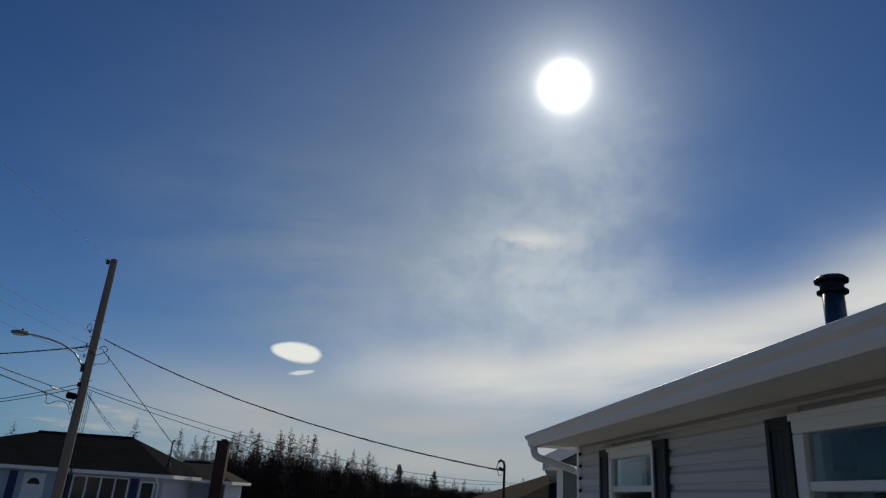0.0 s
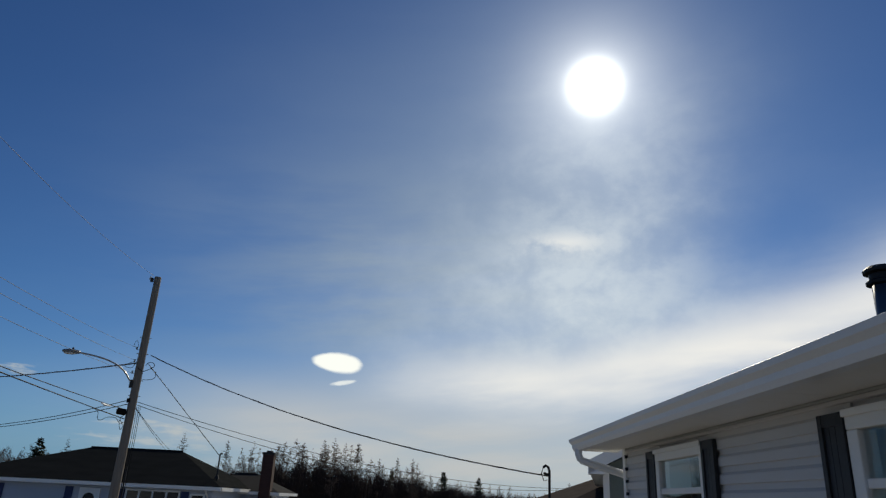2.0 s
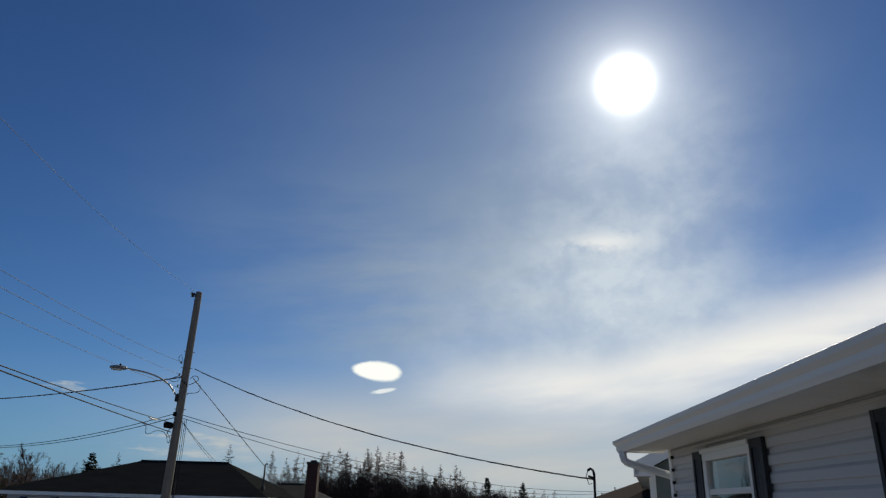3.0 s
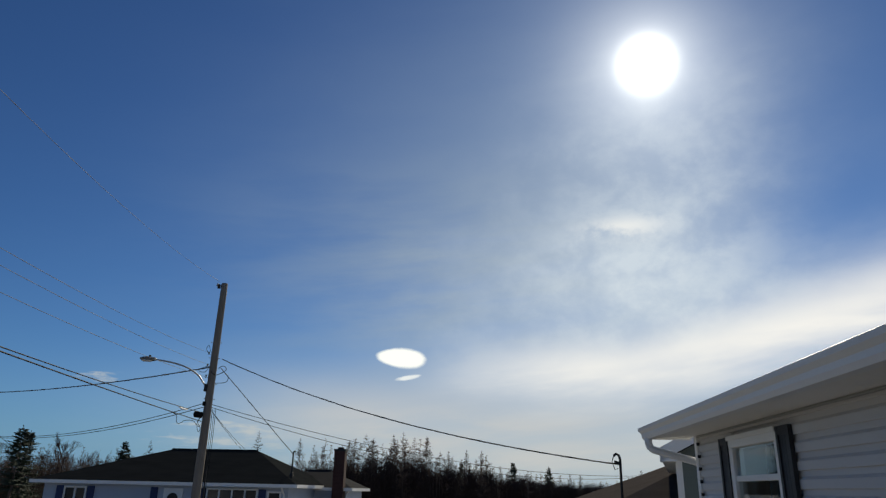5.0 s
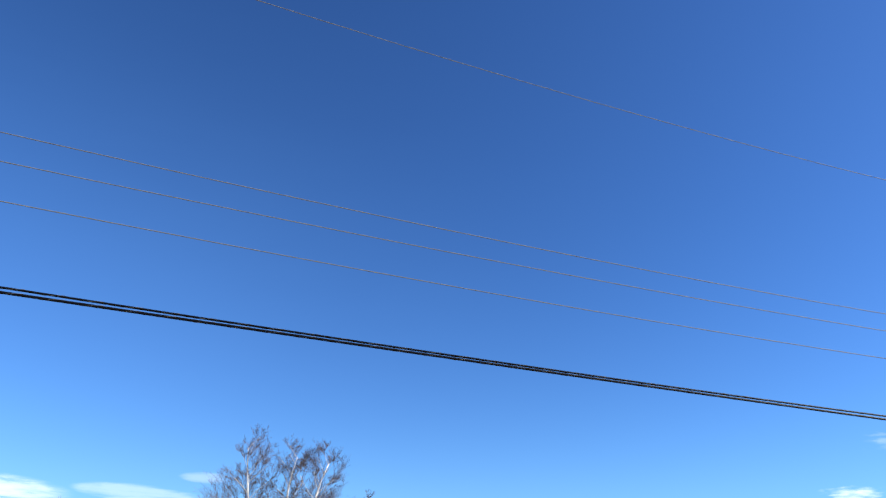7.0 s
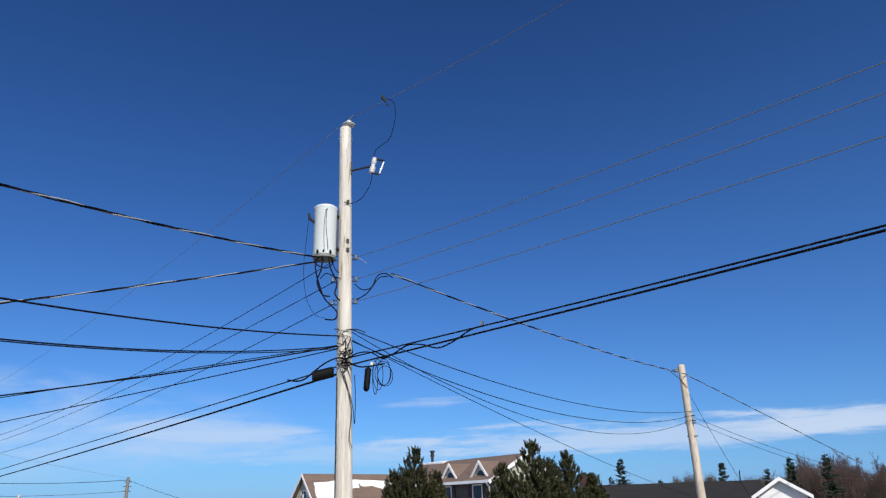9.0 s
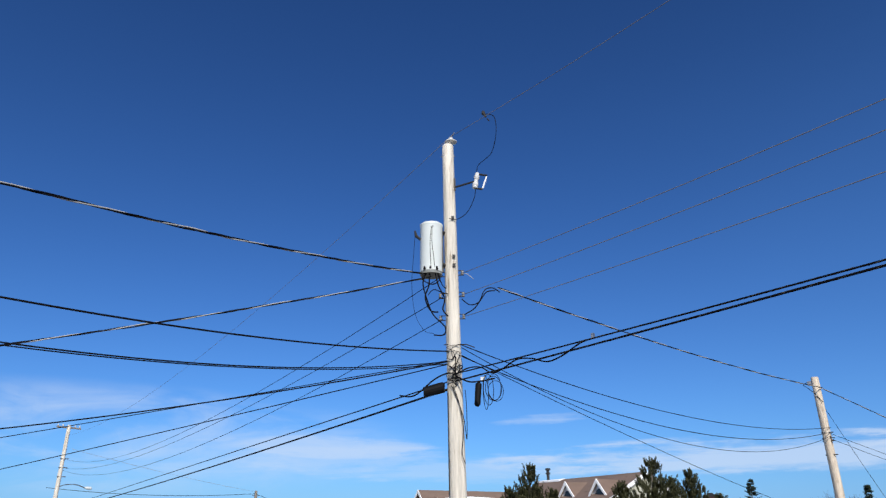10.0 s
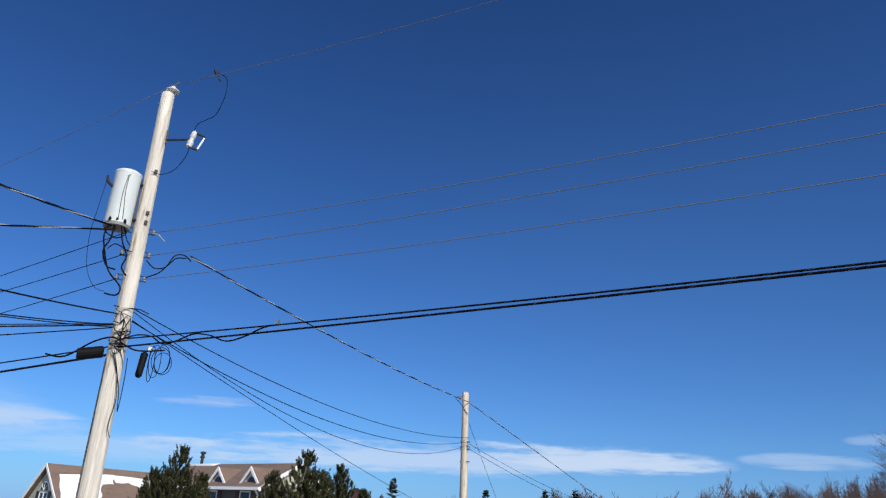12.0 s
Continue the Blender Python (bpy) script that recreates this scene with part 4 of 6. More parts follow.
def make_lamp_pole():
    base = ground_height(P1.x, P1.y)
    root = utility_pole("lamp_pole", P1, 10.42 - base, 0.185, 0.135, WOOD_OLD, "weathered grey utility pole with a street lamp", 11, base, lean=(0.005, 0.0))
    up = -base
    left, near = Vector((-0.993, 0.123, 0)), Vector((-0.123, -0.993, 0))

    def at(l, z, k=0.0):
        v = left * l + near * k
        return Vector((v.x + 0.04, v.y, z + up))
    part("top_bracket", Geo().box(-0.06, 0.06, -0.06, 0.06, -0.08, 0.08).placed(Matrix.Translation(at(0.2, 10.30))), DARKSTEEL, root)
    part("top_insulator", Geo().turned([(0.03, -0.06), (0.06, -0.05), (0.035, -0.02), (0.06, 0.01), (0.035, 0.03), (0.02, 0.08)], at(0.26, 10.36), 12), PORCELAIN, root)
    # curved arm and lamp head
    pts = [at(0.16, 6.05, 0.05), at(0.30, 6.20, 0.1), at(0.55, 6.50, 0.16), at(0.95, 6.74, 0.22), at(1.45, 6.88, 0.3), at(2.0, 6.95, 0.36), at(2.2, 6.96, 0.38)]
    hose("lamp_arm", root, pts, 0.032, STEEL, "curved galvanised lamp arm")
    part("arm_clamp", Geo().box(-0.10, 0.16, -0.08, 0.08, -0.16, 0.12).placed(Matrix.Translation(at(0.16, 6.05, 0.03))), DARKSTEEL, root, bevel=0.02)
    m = Matrix.Translation(at(2.42, 6.95, 0.40)) @ left.to_track_quat("X", "Z").to_matrix().to_4x4()
    head = part("lamp_head", Geo().sweep_rings([[(x, w * math.cos(a), 0.02 + h * math.sin(a)) for a in [2 * math.pi * i / 16 for i in range(16)]] for x, w, h in ((-0.26, 0.05, 0.04), (-0.2, 0.10, 0.07), (-0.02, 0.15, 0.095), (0.2, 0.15, 0.08), (0.32, 0.12, 0.05), (0.36, 0.05, 0.02))]).placed(m), material("lamp_head_grey", (0.16, 0.17, 0.18), 0.45, 0.3, vary=0.2), root, "grey cobra-head street lamp", smooth=True)
    part("lens", Geo().sweep_rings([[(x, w * math.cos(a), -0.05 + h * math.sin(a)) for a in [2 * math.pi * i / 16 for i in range(16)]] for x, w, h in ((-0.12, 0.06, 0.02), (0.0, 0.125, 0.045), (0.2, 0.125, 0.045), (0.29, 0.05, 0.02))]).placed(m), LAMPGLASS, head, "clear lamp lens", smooth=True)
    part("photocell", Geo().turned([(0.035, 0.1), (0.04, 0.11), (0.04, 0.16), (0.025, 0.175)], (0.0, 0, 0), 12).placed(m), DARKSTEEL, head)
    for z in (7.45, 6.95, 6.50):
        spool(root, at(0.18, z), left)
    for z in (7.9, 7.25, 6.2, 5.6):
        part("bolt", Geo().sweep([at(-0.22, z), at(0.22, z)], 0.014, 6), STEEL, root)
    part("lashing_case", Geo().sweep([at(0.52, 4.97, 0.1), at(0.48, 4.97, 0.1), at(0.2, 4.95, 0.1), at(0.16, 4.95, 0.1)], [0.06, 0.12, 0.12, 0.06], 12), RUBBER, root, "black cable splice case")
    part("small_case", Geo().box(-0.07, 0.07, -0.05, 0.05, -0.08, 0.08).placed(Matrix.Translation(at(0.16, 5.4, 0.08))), RUBBER, root)
    hose("cable_loop", root, [at(0.2, 6.9), at(0.35, 6.85, 0.1), at(0.55, 6.7, 0.1), at(0.3, 6.65, 0.1), at(0.16, 6.9, 0.1)], 0.010)
    hose("cable_loop", root, [at(0.1, 6.7, 0.18), at(-0.1, 6.55, 0.18), at(-0.28, 6.62, 0.1), at(-0.5, 6.78, 0.1), at(-0.46, 6.92, 0.1), at(-0.3, 6.92, 0.1), at(-0.2, 6.8, 0.1)], 0.013)
    hose("cable_loop", root, [at(-0.15, 6.22, 0.15), at(-0.5, 6.28, 0.1), at(-0.62, 6.4, 0.1), at(-0.6, 6.6, 0.1)], 0.012)
    hose("cable_loop", root, [at(0.25, 7.42), at(0.36, 7.6, 0.05), at(0.28, 7.75, 0.05), at(0.2, 7.5, 0.1)], 0.009)
    hose("cable_loop", root, [at(0.2, 4.9, 0.1), at(0.34, 4.62, 0.1), at(0.26, 4.3, 0.1), at(0.2, 4.45, 0.1), at(0.34, 4.7, 0.1), at(0.22, 4.85, 0.1)], 0.009)
    hose("cable_loop", root, [at(1.35, 5.02), at(1.15, 4.9), at(1.1, 4.62), at(0.95, 4.62), at(0.8, 4.72), at(0.5, 4.72), at(0.3, 4.52), at(0.2, 4.6)], 0.012)
    for dx in (-0.17, -0.24, -0.30):
        hose("riser_cable", root, [at(dx, 5.2, 0.1), at(dx - 0.02, 4.0, 0.1), at(dx, 2.5, 0.1), at(dx, 0.2, 0.1)], 0.010)
    part("conduit", Geo().sweep([at(-0.24, 0.0, 0.08), at(-0.24, 3.0, 0.08)], 0.03, 10), DARKSTEEL, root, "dark conduit on the pole")
    return root


make_lamp_pole()


def make_service_pole():
    root = utility_pole("service_pole", SP, 7.55, 0.18, 0.135, WOOD_TAN, "short pale wooden service pole", 21, lean=(0.006, -0.006), group="service poles")
    for z in (5.5, 5.3, 5.2, 4.7):
        part("cable_hook", Geo().sweep([(0.1, -0.2, z), (0.14, 0.22, z)], 0.02, 6), DARKSTEEL, root)
    part("spool_rack", Geo().box(0.02, 0.10, -0.32, -0.12, 7.28, 7.44), STEEL, root)
    hose("drop_wrap", root, [(0.15, -0.3, 7.4), (0.2, -0.45, 7.3), (0.22, -0.3, 7.15), (0.2, -0.1, 6.9), (0.2, 0.1, 6.6)], 0.012)
    base = ground_height(PO2.x, PO2.y)
    root = utility_pole("service_pole", PO2, 8.05 - base, 0.19, 0.14, WOOD_OLD, "grey wooden utility pole before the woods", 31, base, group="service poles")
    hose("drop_wrap", root, [(0.1, -0.15, 7.7 - base), (-0.3, -0.2, 7.9 - base), (-0.5, -0.1, 7.6 - base), (-0.2, -0.15, 7.45 - base), (0.1, -0.17, 7.5 - base)], 0.014)
    part("cable_hook", Geo().sweep([(-0.25, -0.1, 5.4 - base), (0.25, -0.1, 5.4 - base)], 0.025, 6), DARKSTEEL, root)
    far = heading(153.84, 66.0)
    root = utility_pole("crossarm_pole", far, 10.25, 0.18, 0.14, WOOD_NEW, "distant pale utility pole with a crossarm", 41)
    part("crossarm", Geo().box(-1.0, 1.0, -0.06, 0.06, 10.0, 10.12), WOOD_OLD, root)
    for x in (-0.9, -0.5, 0.5, 0.9):
        part("insulator", Geo().turned([(0.02, 10.12), (0.05, 10.16), (0.05, 10.26), (0.02, 10.3)], (x, 0, 0), 10), PORCELAIN, root)
    for z in (7.6, 6.9, 6.2):
        part("side_arm", Geo().sweep([(-0.45, 0.1, z), (0.25, 0.1, z)], 0.04, 6), STEEL, root)
    hose("lamp_arm", root, [(0.1, 0, 5.3), (-0.6, -0.1, 5.6), (-1.6, -0.2, 5.65), (-2.4, -0.3, 5.45)], 0.04, STEEL)
    part("lamp_head", Geo().sweep([(-2.4, -0.3, 5.47), (-2.6, -0.32, 5.44), (-2.95, -0.36, 5.42), (-3.05, -0.37, 5.42)], [0.06, 0.12, 0.12, 0.04], 10), TANK, root, "grey street lamp head")
    for az, r, top, seed in ((140.25, 90.0, 6.4, 51), (146.94, 120.0, 5.4, 61)):
        root = utility_pole("far_pole", heading(az, r), top, 0.22, 0.16, WOOD_OLD if seed == 51 else WOOD_NEW, "distant wooden utility pole above the roofs", seed, group="far poles")
        for z in (top - 0.5, top - 1.0, top - 1.5):
            part("side_arm", Geo().sweep([(-0.5, 0.0, z), (0.5, 0.0, z)], 0.05, 6), STEEL, root)


make_service_pole()


# ---- overhead wires ----
def sagging(a, b, sag, steps):
    a, b = Vector(a), Vector(b)
    return [a.lerp(b, i / steps) - Vector((0, 0, 4 * sag * (i / steps) * (1 - i / steps))) for i in range(steps + 1)]


def wire(a, b, sag, radius, mat=CABLE, label="black overhead cable strung between poles", group="overhead cables"):
    steps = 40
    single("overhead_cable", Geo().sweep(sagging(a, b, sag, steps), radius, 6), mat, label, "cable", group, smooth=True)


def lashed(a, b, sag, radius, label="black cable lashed with fine steel wire"):
    """A jacketed cable with a steel lashing wire wound round it."""
    root = thing("lashed_cable", Matrix.Identity(4), label, "cable", "overhead cables")
    part("jacket", Geo().sweep(sagging(a, b, sag, 40), radius, 8), CABLE, root, smooth=True)
    steps = int((Vector(b) - Vector(a)).length * 16)
    d = (Vector(b) - Vector(a)).normalized()
    side, up = d.cross(Vector((0, 0, 1))).normalized(), Vector((0, 0, 1))
    pts = []
    for i, p in enumerate(sagging(a, b, sag, steps)):
        w = i * 1.05
        pts.append(p + (side * math.cos(w) + up * math.sin(w)) * (radius + 0.002))
    part("lashing_wire", Geo().sweep(pts, 0.0011, 4), LINE, root, "thin dull steel lashing wire", smooth=True)


def twist(a, b, sag, radius, label="twisted black service drop cable"):
    """Insulated strands wound round a bare carrier."""
    length = (Vector(b) - Vector(a)).length
    steps = int(length * 7)
    line = sagging(a, b, sag, steps)
    d = (Vector(b) - Vector(a)).normalized()
    side, up = d.cross(Vector((0, 0, 1))).normalized(), Vector((0, 0, 1))
    root = thing("service_drop", Matrix.Identity(4), label, "cable", "service drops")
    for k in range(3):
        pts = []
        for i, p in enumerate(line):
            w = i * 0.75 + k * 2.094
            wob = 0.012 * noise.noise((i * 0.11, k * 7.0, a[0]))
            pts.append(p + (side * math.cos(w) + up * math.sin(w)) * radius * 1.1 + up * wob)
        part("strand", Geo().sweep(pts, radius, 5), CABLE if k < 2 else BARE, root, smooth=True)


FARP = (-29.10, -59.24)
RIGHT_SPOOL = (-11.31, -7.69)
# drops towards the houses behind the camera
twist((-10.97, -8.18, 7.25), (2.33, -8.69, 5.82), 0.27, 0.011)
twist((-10.97, -8.18, 7.20), (-0.52, -14.99, 3.86), 0.12, 0.010)
wire((-11.20, -7.85, 5.60), (2.46, -9.18, 4.94), 0.42, 0.014)
wire((-11.20, -7.85, 5.40), (2.59, -9.66, 4.70), 0.67, 0.011)
wire((-11.20, -7.85, 5.35), (2.64, -9.85, 4.65), 0.63, 0.009)
wire((-11.20, -7.85, 5.40), (-0.77, -21.99, 3.53), 0.38, 0.014)
wire((-11.20, -7.85, 5.42), (-3.48, -24.76, 3.18), 0.02, 0.009)
wire((-11.20, -7.85, 5.35), (-7.76, -28.98, 3.08), 0.05, 0.011)
# main line, on to the crossarm pole
THIN = "thin bare overhead line wire"
wire((-11.24, -7.80, 10.67), (*FARP, 9.44), 1.35, 0.0055, LINE, THIN, "line wires")
wire((-11.20, -8.05, 7.27), (*FARP, 7.60), 1.52, 0.008, CABLE, THIN, "line wires")
wire((-11.20, -8.05, 6.79), (*FARP, 6.90), 1.20, 0.008, CABLE, THIN, "line wires")
wire((-11.20, -8.05, 6.31), (*FARP, 6.75), 1.45, 0.008, CABLE, THIN, "line wires")
lashed((-11.20, -7.85, 5.00), (*FARP, 3.6), 0.0, 0.014)
wire((-11.20, -7.85, 4.85), (*FARP, 3.51), 0.18, 0.022)
# main line, to the lamp pole
wire((-11.24, -7.80, 10.65), (3.55, 29.37, 10.48), 1.40, 0.0055, LINE, THIN, "line wires")
wire((*RIGHT_SPOOL, 7.26), (3.50, 29.37, 7.45), 0.90, 0.0058, LINE, THIN, "line wires")
wire((*RIGHT_SPOOL, 6.78), (3.50, 29.37, 6.96), 0.72, 0.0058, LINE, THIN, "line wires")
wire((*RIGHT_SPOOL, 6.30), (3.50, 29.37, 6.45), 0.70, 0.0058, LINE, THIN, "line wires")
lashed((-11.20, -7.85, 5.12), (3.50, 29.37, 5.05), 0.36, 0.013)
lashed((-11.20, -7.85, 4.97), (3.50, 29.37, 4.71), 0.16, 0.016)
# bright sleeve on the lashed cable close to the lamp pole
run = sagging((-11.20, -7.85, 5.12), (3.50, 29.37, 5.05), 0.36, 200)
single("cable_sleeve", Geo().sweep([run[184] - Vector((0, 0, 0.03)), run[186] - Vector((0, 0, 0.05)), run[188] - Vector((0, 0, 0.05)), run[190] - Vector((0, 0, 0.03))], [0.012, 0.032, 0.032, 0.012], 10), SLEEVE, "shiny pale metal sleeve clipped on a cable", "cable sleeve", smooth=True)
# short pole
twist((-11.77, -7.03, 6.95), (-29.66, -3.60, 7.15), 0.19, 0.010)
wire((-11.20, -7.75, 5.77), (-29.70, -3.60, 5.68), 0.62, 0.010)
wire((-11.20, -7.75, 5.54), (-29.70, -3.60, 5.52), 0.83, 0.010)
wire((-11.20, -7.75, 5.74), (-29.70, -3.60, 5.39), 1.23, 0.008)
wire((-11.20, -7.75, 5.57), (-47.82, -4.18, 1.78), 0.44, 0.008)
twist((-29.76, -3.70, 7.20), (-44.9, 2.85, 3.9), 0.0, 0.010)
wire((-29.76, -3.70, 6.5), (-35.4, -1.8, 1.0), 0.10, 0.009)
wire((-29.76, -3.70, 5.5), (-41.84, 3.66, 3.11), 0.30, 0.008)
wire((-29.76, -3.70, 5.3), (-41.64, 3.46, 2.9), 0.30, 0.008)
# from the lamp pole
twist((3.60, 29.4, 6.88), (-8.75, 55.2, 7.75), 0.30, 0.014)
wire((3.60, 29.4, 5.45), (-8.80, 55.2, 5.40), 0.84, 0.014)
wire((3.60, 29.4, 5.30), (-8.80, 55.2, 5.35), 0.83, 0.014)
twist((4.0, 29.25, 7.22), (12.79, 15.38, 3.08), 0.52, 0.0105)
twist((4.0, 29.4, 6.88), (9.21, 36.87, 3.92), 0.0, 0.009)
wire((3.8, 29.4, 5.40), (30.78, 34.18, 3.45), 0.84, 0.012)
wire((3.8, 29.4, 5.29), (31.11, 34.56, 3.44), 1.09, 0.012)
wire((3.8, 29.4, 5.20), (12.20, 61.80, 4.40), 0.25, 0.010)
wire((3.8, 29.4, 5.20), (12.70, 61.30, 4.25), 0.25, 0.010)
# from the pole before the woods
twist((-8.80, 55.3, 7.60), (-35.00, 60.62, 2.83), 0.64, 0.014)
wire((-8.80, 55.3, 7.60), (-23.43, 81.71, 5.08), 0.16, 0.018)
wire((-8.80, 55.3, 5.50), (-18.14, 72.77, 3.47), 0.30, 0.012)
wire((-8.80, 55.3, 7.40), (-5.62, 61.74, 4.63), 0.10, 0.014)
# far poles
FAR_LABEL = "thin cable running between distant poles"
wire((-57.5, -69.1, 6.1), (-40.0, -84.0, 6.6), 0.5, 0.03, CABLE, FAR_LABEL, "far cables")
wire((-57.5, -69.1, 6.1), (-56.75, -54.4, 2.7), 0.2, 0.02, CABLE, FAR_LABEL, "far cables")
wire((-65.4, -100.5, 5.1), (-65.18, -80.6, 2.2), 0.2, 0.025, CABLE, FAR_LABEL, "far cables")
wire((-57.5, -69.1, 4.9), (-40.0, -84.0, 5.0), 0.4, 0.02, CABLE, FAR_LABEL, "far cables")
wire((-57.5, -69.1, 6.3), (-30.0, -60.0, 8.5), 0.2, 0.012, BARE, FAR_LABEL, "far cables")


# ---- the neighbours' houses ----
def window(parent, x0, x1, y, z0, z1, out=-1, bars=1, frame_mat=None, axis="x"):
    """A window in a wall that faces local y (or x): frame proud of the wall, panes recessed."""
    m = Matrix.Identity(4) if axis == "x" else Matrix.Rotation(radians(90), 4, "Z")
    fm = frame_mat or TRIM
    t = 0.08
    g = Geo()
    g.box(x0, x1, min(y, y + out * 0.06), max(y, y + out * 0.06), z1 - t, z1).box(x0, x1, min(y, y + out * 0.06), max(y, y + out * 0.06), z0, z0 + t)
    cuts = [x0] + [x0 + (x1 - x0) * i / bars for i in range(1, bars)] + [x1]
    for i, c in enumerate(cuts):
        a = c if i == 0 else (c - t if i == len(cuts) - 1 else c - t / 2)
        g.box(a, a + t, min(y, y + out * 0.055), max(y, y + out * 0.055), z0 + t, z1 - t)
    w = part("window", g.placed(m), fm, parent, "white-framed window")
    for i in range(bars):
        a, b = cuts[i] + t * 0.6, cuts[i + 1] - t * 0.6
        part("pane", Geo().box(a, b, min(y + out * 0.01, y + out * 0.02), max(y + out * 0.01, y + out * 0.02), z0 + t, z1 - t).placed(m), DARKGLASS, w)
    return w


def shell(parent, x0, x1, y0, y1, z0, z1, mat):
    """Four outer walls with thickness, as one part each."""
    t = 0.18
    for a in ((x0, x1, y0, y0 + t), (x0, x1, y1 - t, y1), (x0, x0 + t, y0 + t, y1 - t), (x1 - t, x1, y0 + t, y1 - t)):
        part("wall", Geo().box(*a, z0, z1), mat, parent)


def eaves(parent, x0, x1, y0, y1, z, mat=TRIM):
    """A white fascia with gutter round a roof's edge."""
    g = Geo()
    for a in ((x0, x1, y0 - 0.06, y0 + 0.02), (x0, x1, y1 - 0.02, y1 + 0.06), (x0 - 0.06, x0 + 0.02, y0 + 0.02, y1 - 0.02), (x1 - 0.02, x1 + 0.06, y0 + 0.02, y1 - 0.02)):
        g.box(*a, z - 0.17, z - 0.005)
    part("fascia", g, mat, parent, "white fascia and gutter")
    part("soffit", Geo().box(x0 + 0.02, x1 - 0.02, y0 + 0.02, y1 - 0.02, z - 0.15, z - 0.13), mat, parent)


def hip_roof(parent, x0, x1, y0, y1, z, ra, rb, yr, zr, mats, label):
    """A hip roof: eave rectangle, ridge from ra to rb at y yr, height zr."""
    a, b, c, d = (x0, y0, z), (x1, y0, z), (x1, y1, z), (x0, y1, z)
    r, s = (ra, yr, zr), (rb, yr, zr)
    for i, (poly, mat) in enumerate((((a, b, s, r), mats[0]), ((b, c, s), mats[1]), ((c, d, r, s), mats[0]), ((d, a, r), mats[1]))):
        part("roof_face", Geo().slab(poly, 0.06), mat, parent, label if i == 0 else "")
    part("ridge_cap", Geo().sweep([(ra, yr, zr + 0.01), (rb, yr, zr + 0.01)], 0.06, 6), mats[0], parent)


def gable_roof(parent, x0, x1, y0, y1, z, zr, mat, label, along="x", thick=0.10):
    """A gable roof whose ridge runs along x or y."""
    if along == "x":
        ym = (y0 + y1) / 2
        for ya in (y0, y1):
            part("roof_face", Geo().slab([(x0, ya, z), (x1, ya, z), (x1, ym, zr), (x0, ym, zr)], thick), mat, parent, label)
    else:
        xm = (x0 + x1) / 2
        for xa in (x0, x1):
            part("roof_face", Geo().slab([(xa, y0, z), (xa, y1, z), (xm, y1, zr), (xm, y0, zr)], thick), mat, parent, label)


def gable_end(parent, w0, w1, at, z0, z1, mat, axis="x", thick=0.15):
    """A triangular gable wall: spans w0 to w1, foot z0, peak z1."""
    k = [(w0, z0), (w1, z0), ((w0 + w1) / 2, z1)]
    g = Geo()
    if axis == "x":
        g.sweep_rings([[(a, at + d, b) for a, b in k] for d in (0, thick)])
    else:
        g.sweep_rings([[(at + d, a, b) for a, b in k] for d in (0, thick)])
    return part("gable_wall", g, mat, parent)


def rake_boards(parent, w0, w1, at, z0, z1, axis="x", width=0.2, thick=0.06):
    wm = (w0 + w1) / 2
    g = Geo()
    for a in (w0, w1):
        ring = []
        for w, z in ((a, z0), (wm, z1)):
            pts = [(0, 0), (thick, 0), (thick, -width), (0, -width)]
            ring.append([((w, at - d, z + e) if axis == "x" else (at + d, w, z + e)) for d, e in pts])
        g.sweep_rings(ring)
    part("rake_board", g, TRIM, parent, "white rake boards")


def chimney(parent, x, y, z0, z1, w, d):
    c = part("chimney", Geo().box(x - w / 2, x + w / 2, y - d / 2, y + d / 2, z0, z1), BRICK, parent, "red brick chimney")
    part("chimney_cap", Geo().box(x - w / 2 - 0.04, x + w / 2 + 0.04, y - d / 2 - 0.04, y + d / 2 + 0.04, z1 - 0.12, z1).box(x - w / 4, x + w / 4, y - d / 4, y + d / 4, z1, z1 + 0.1), DARKSTEEL, c, "dark chimney cap")


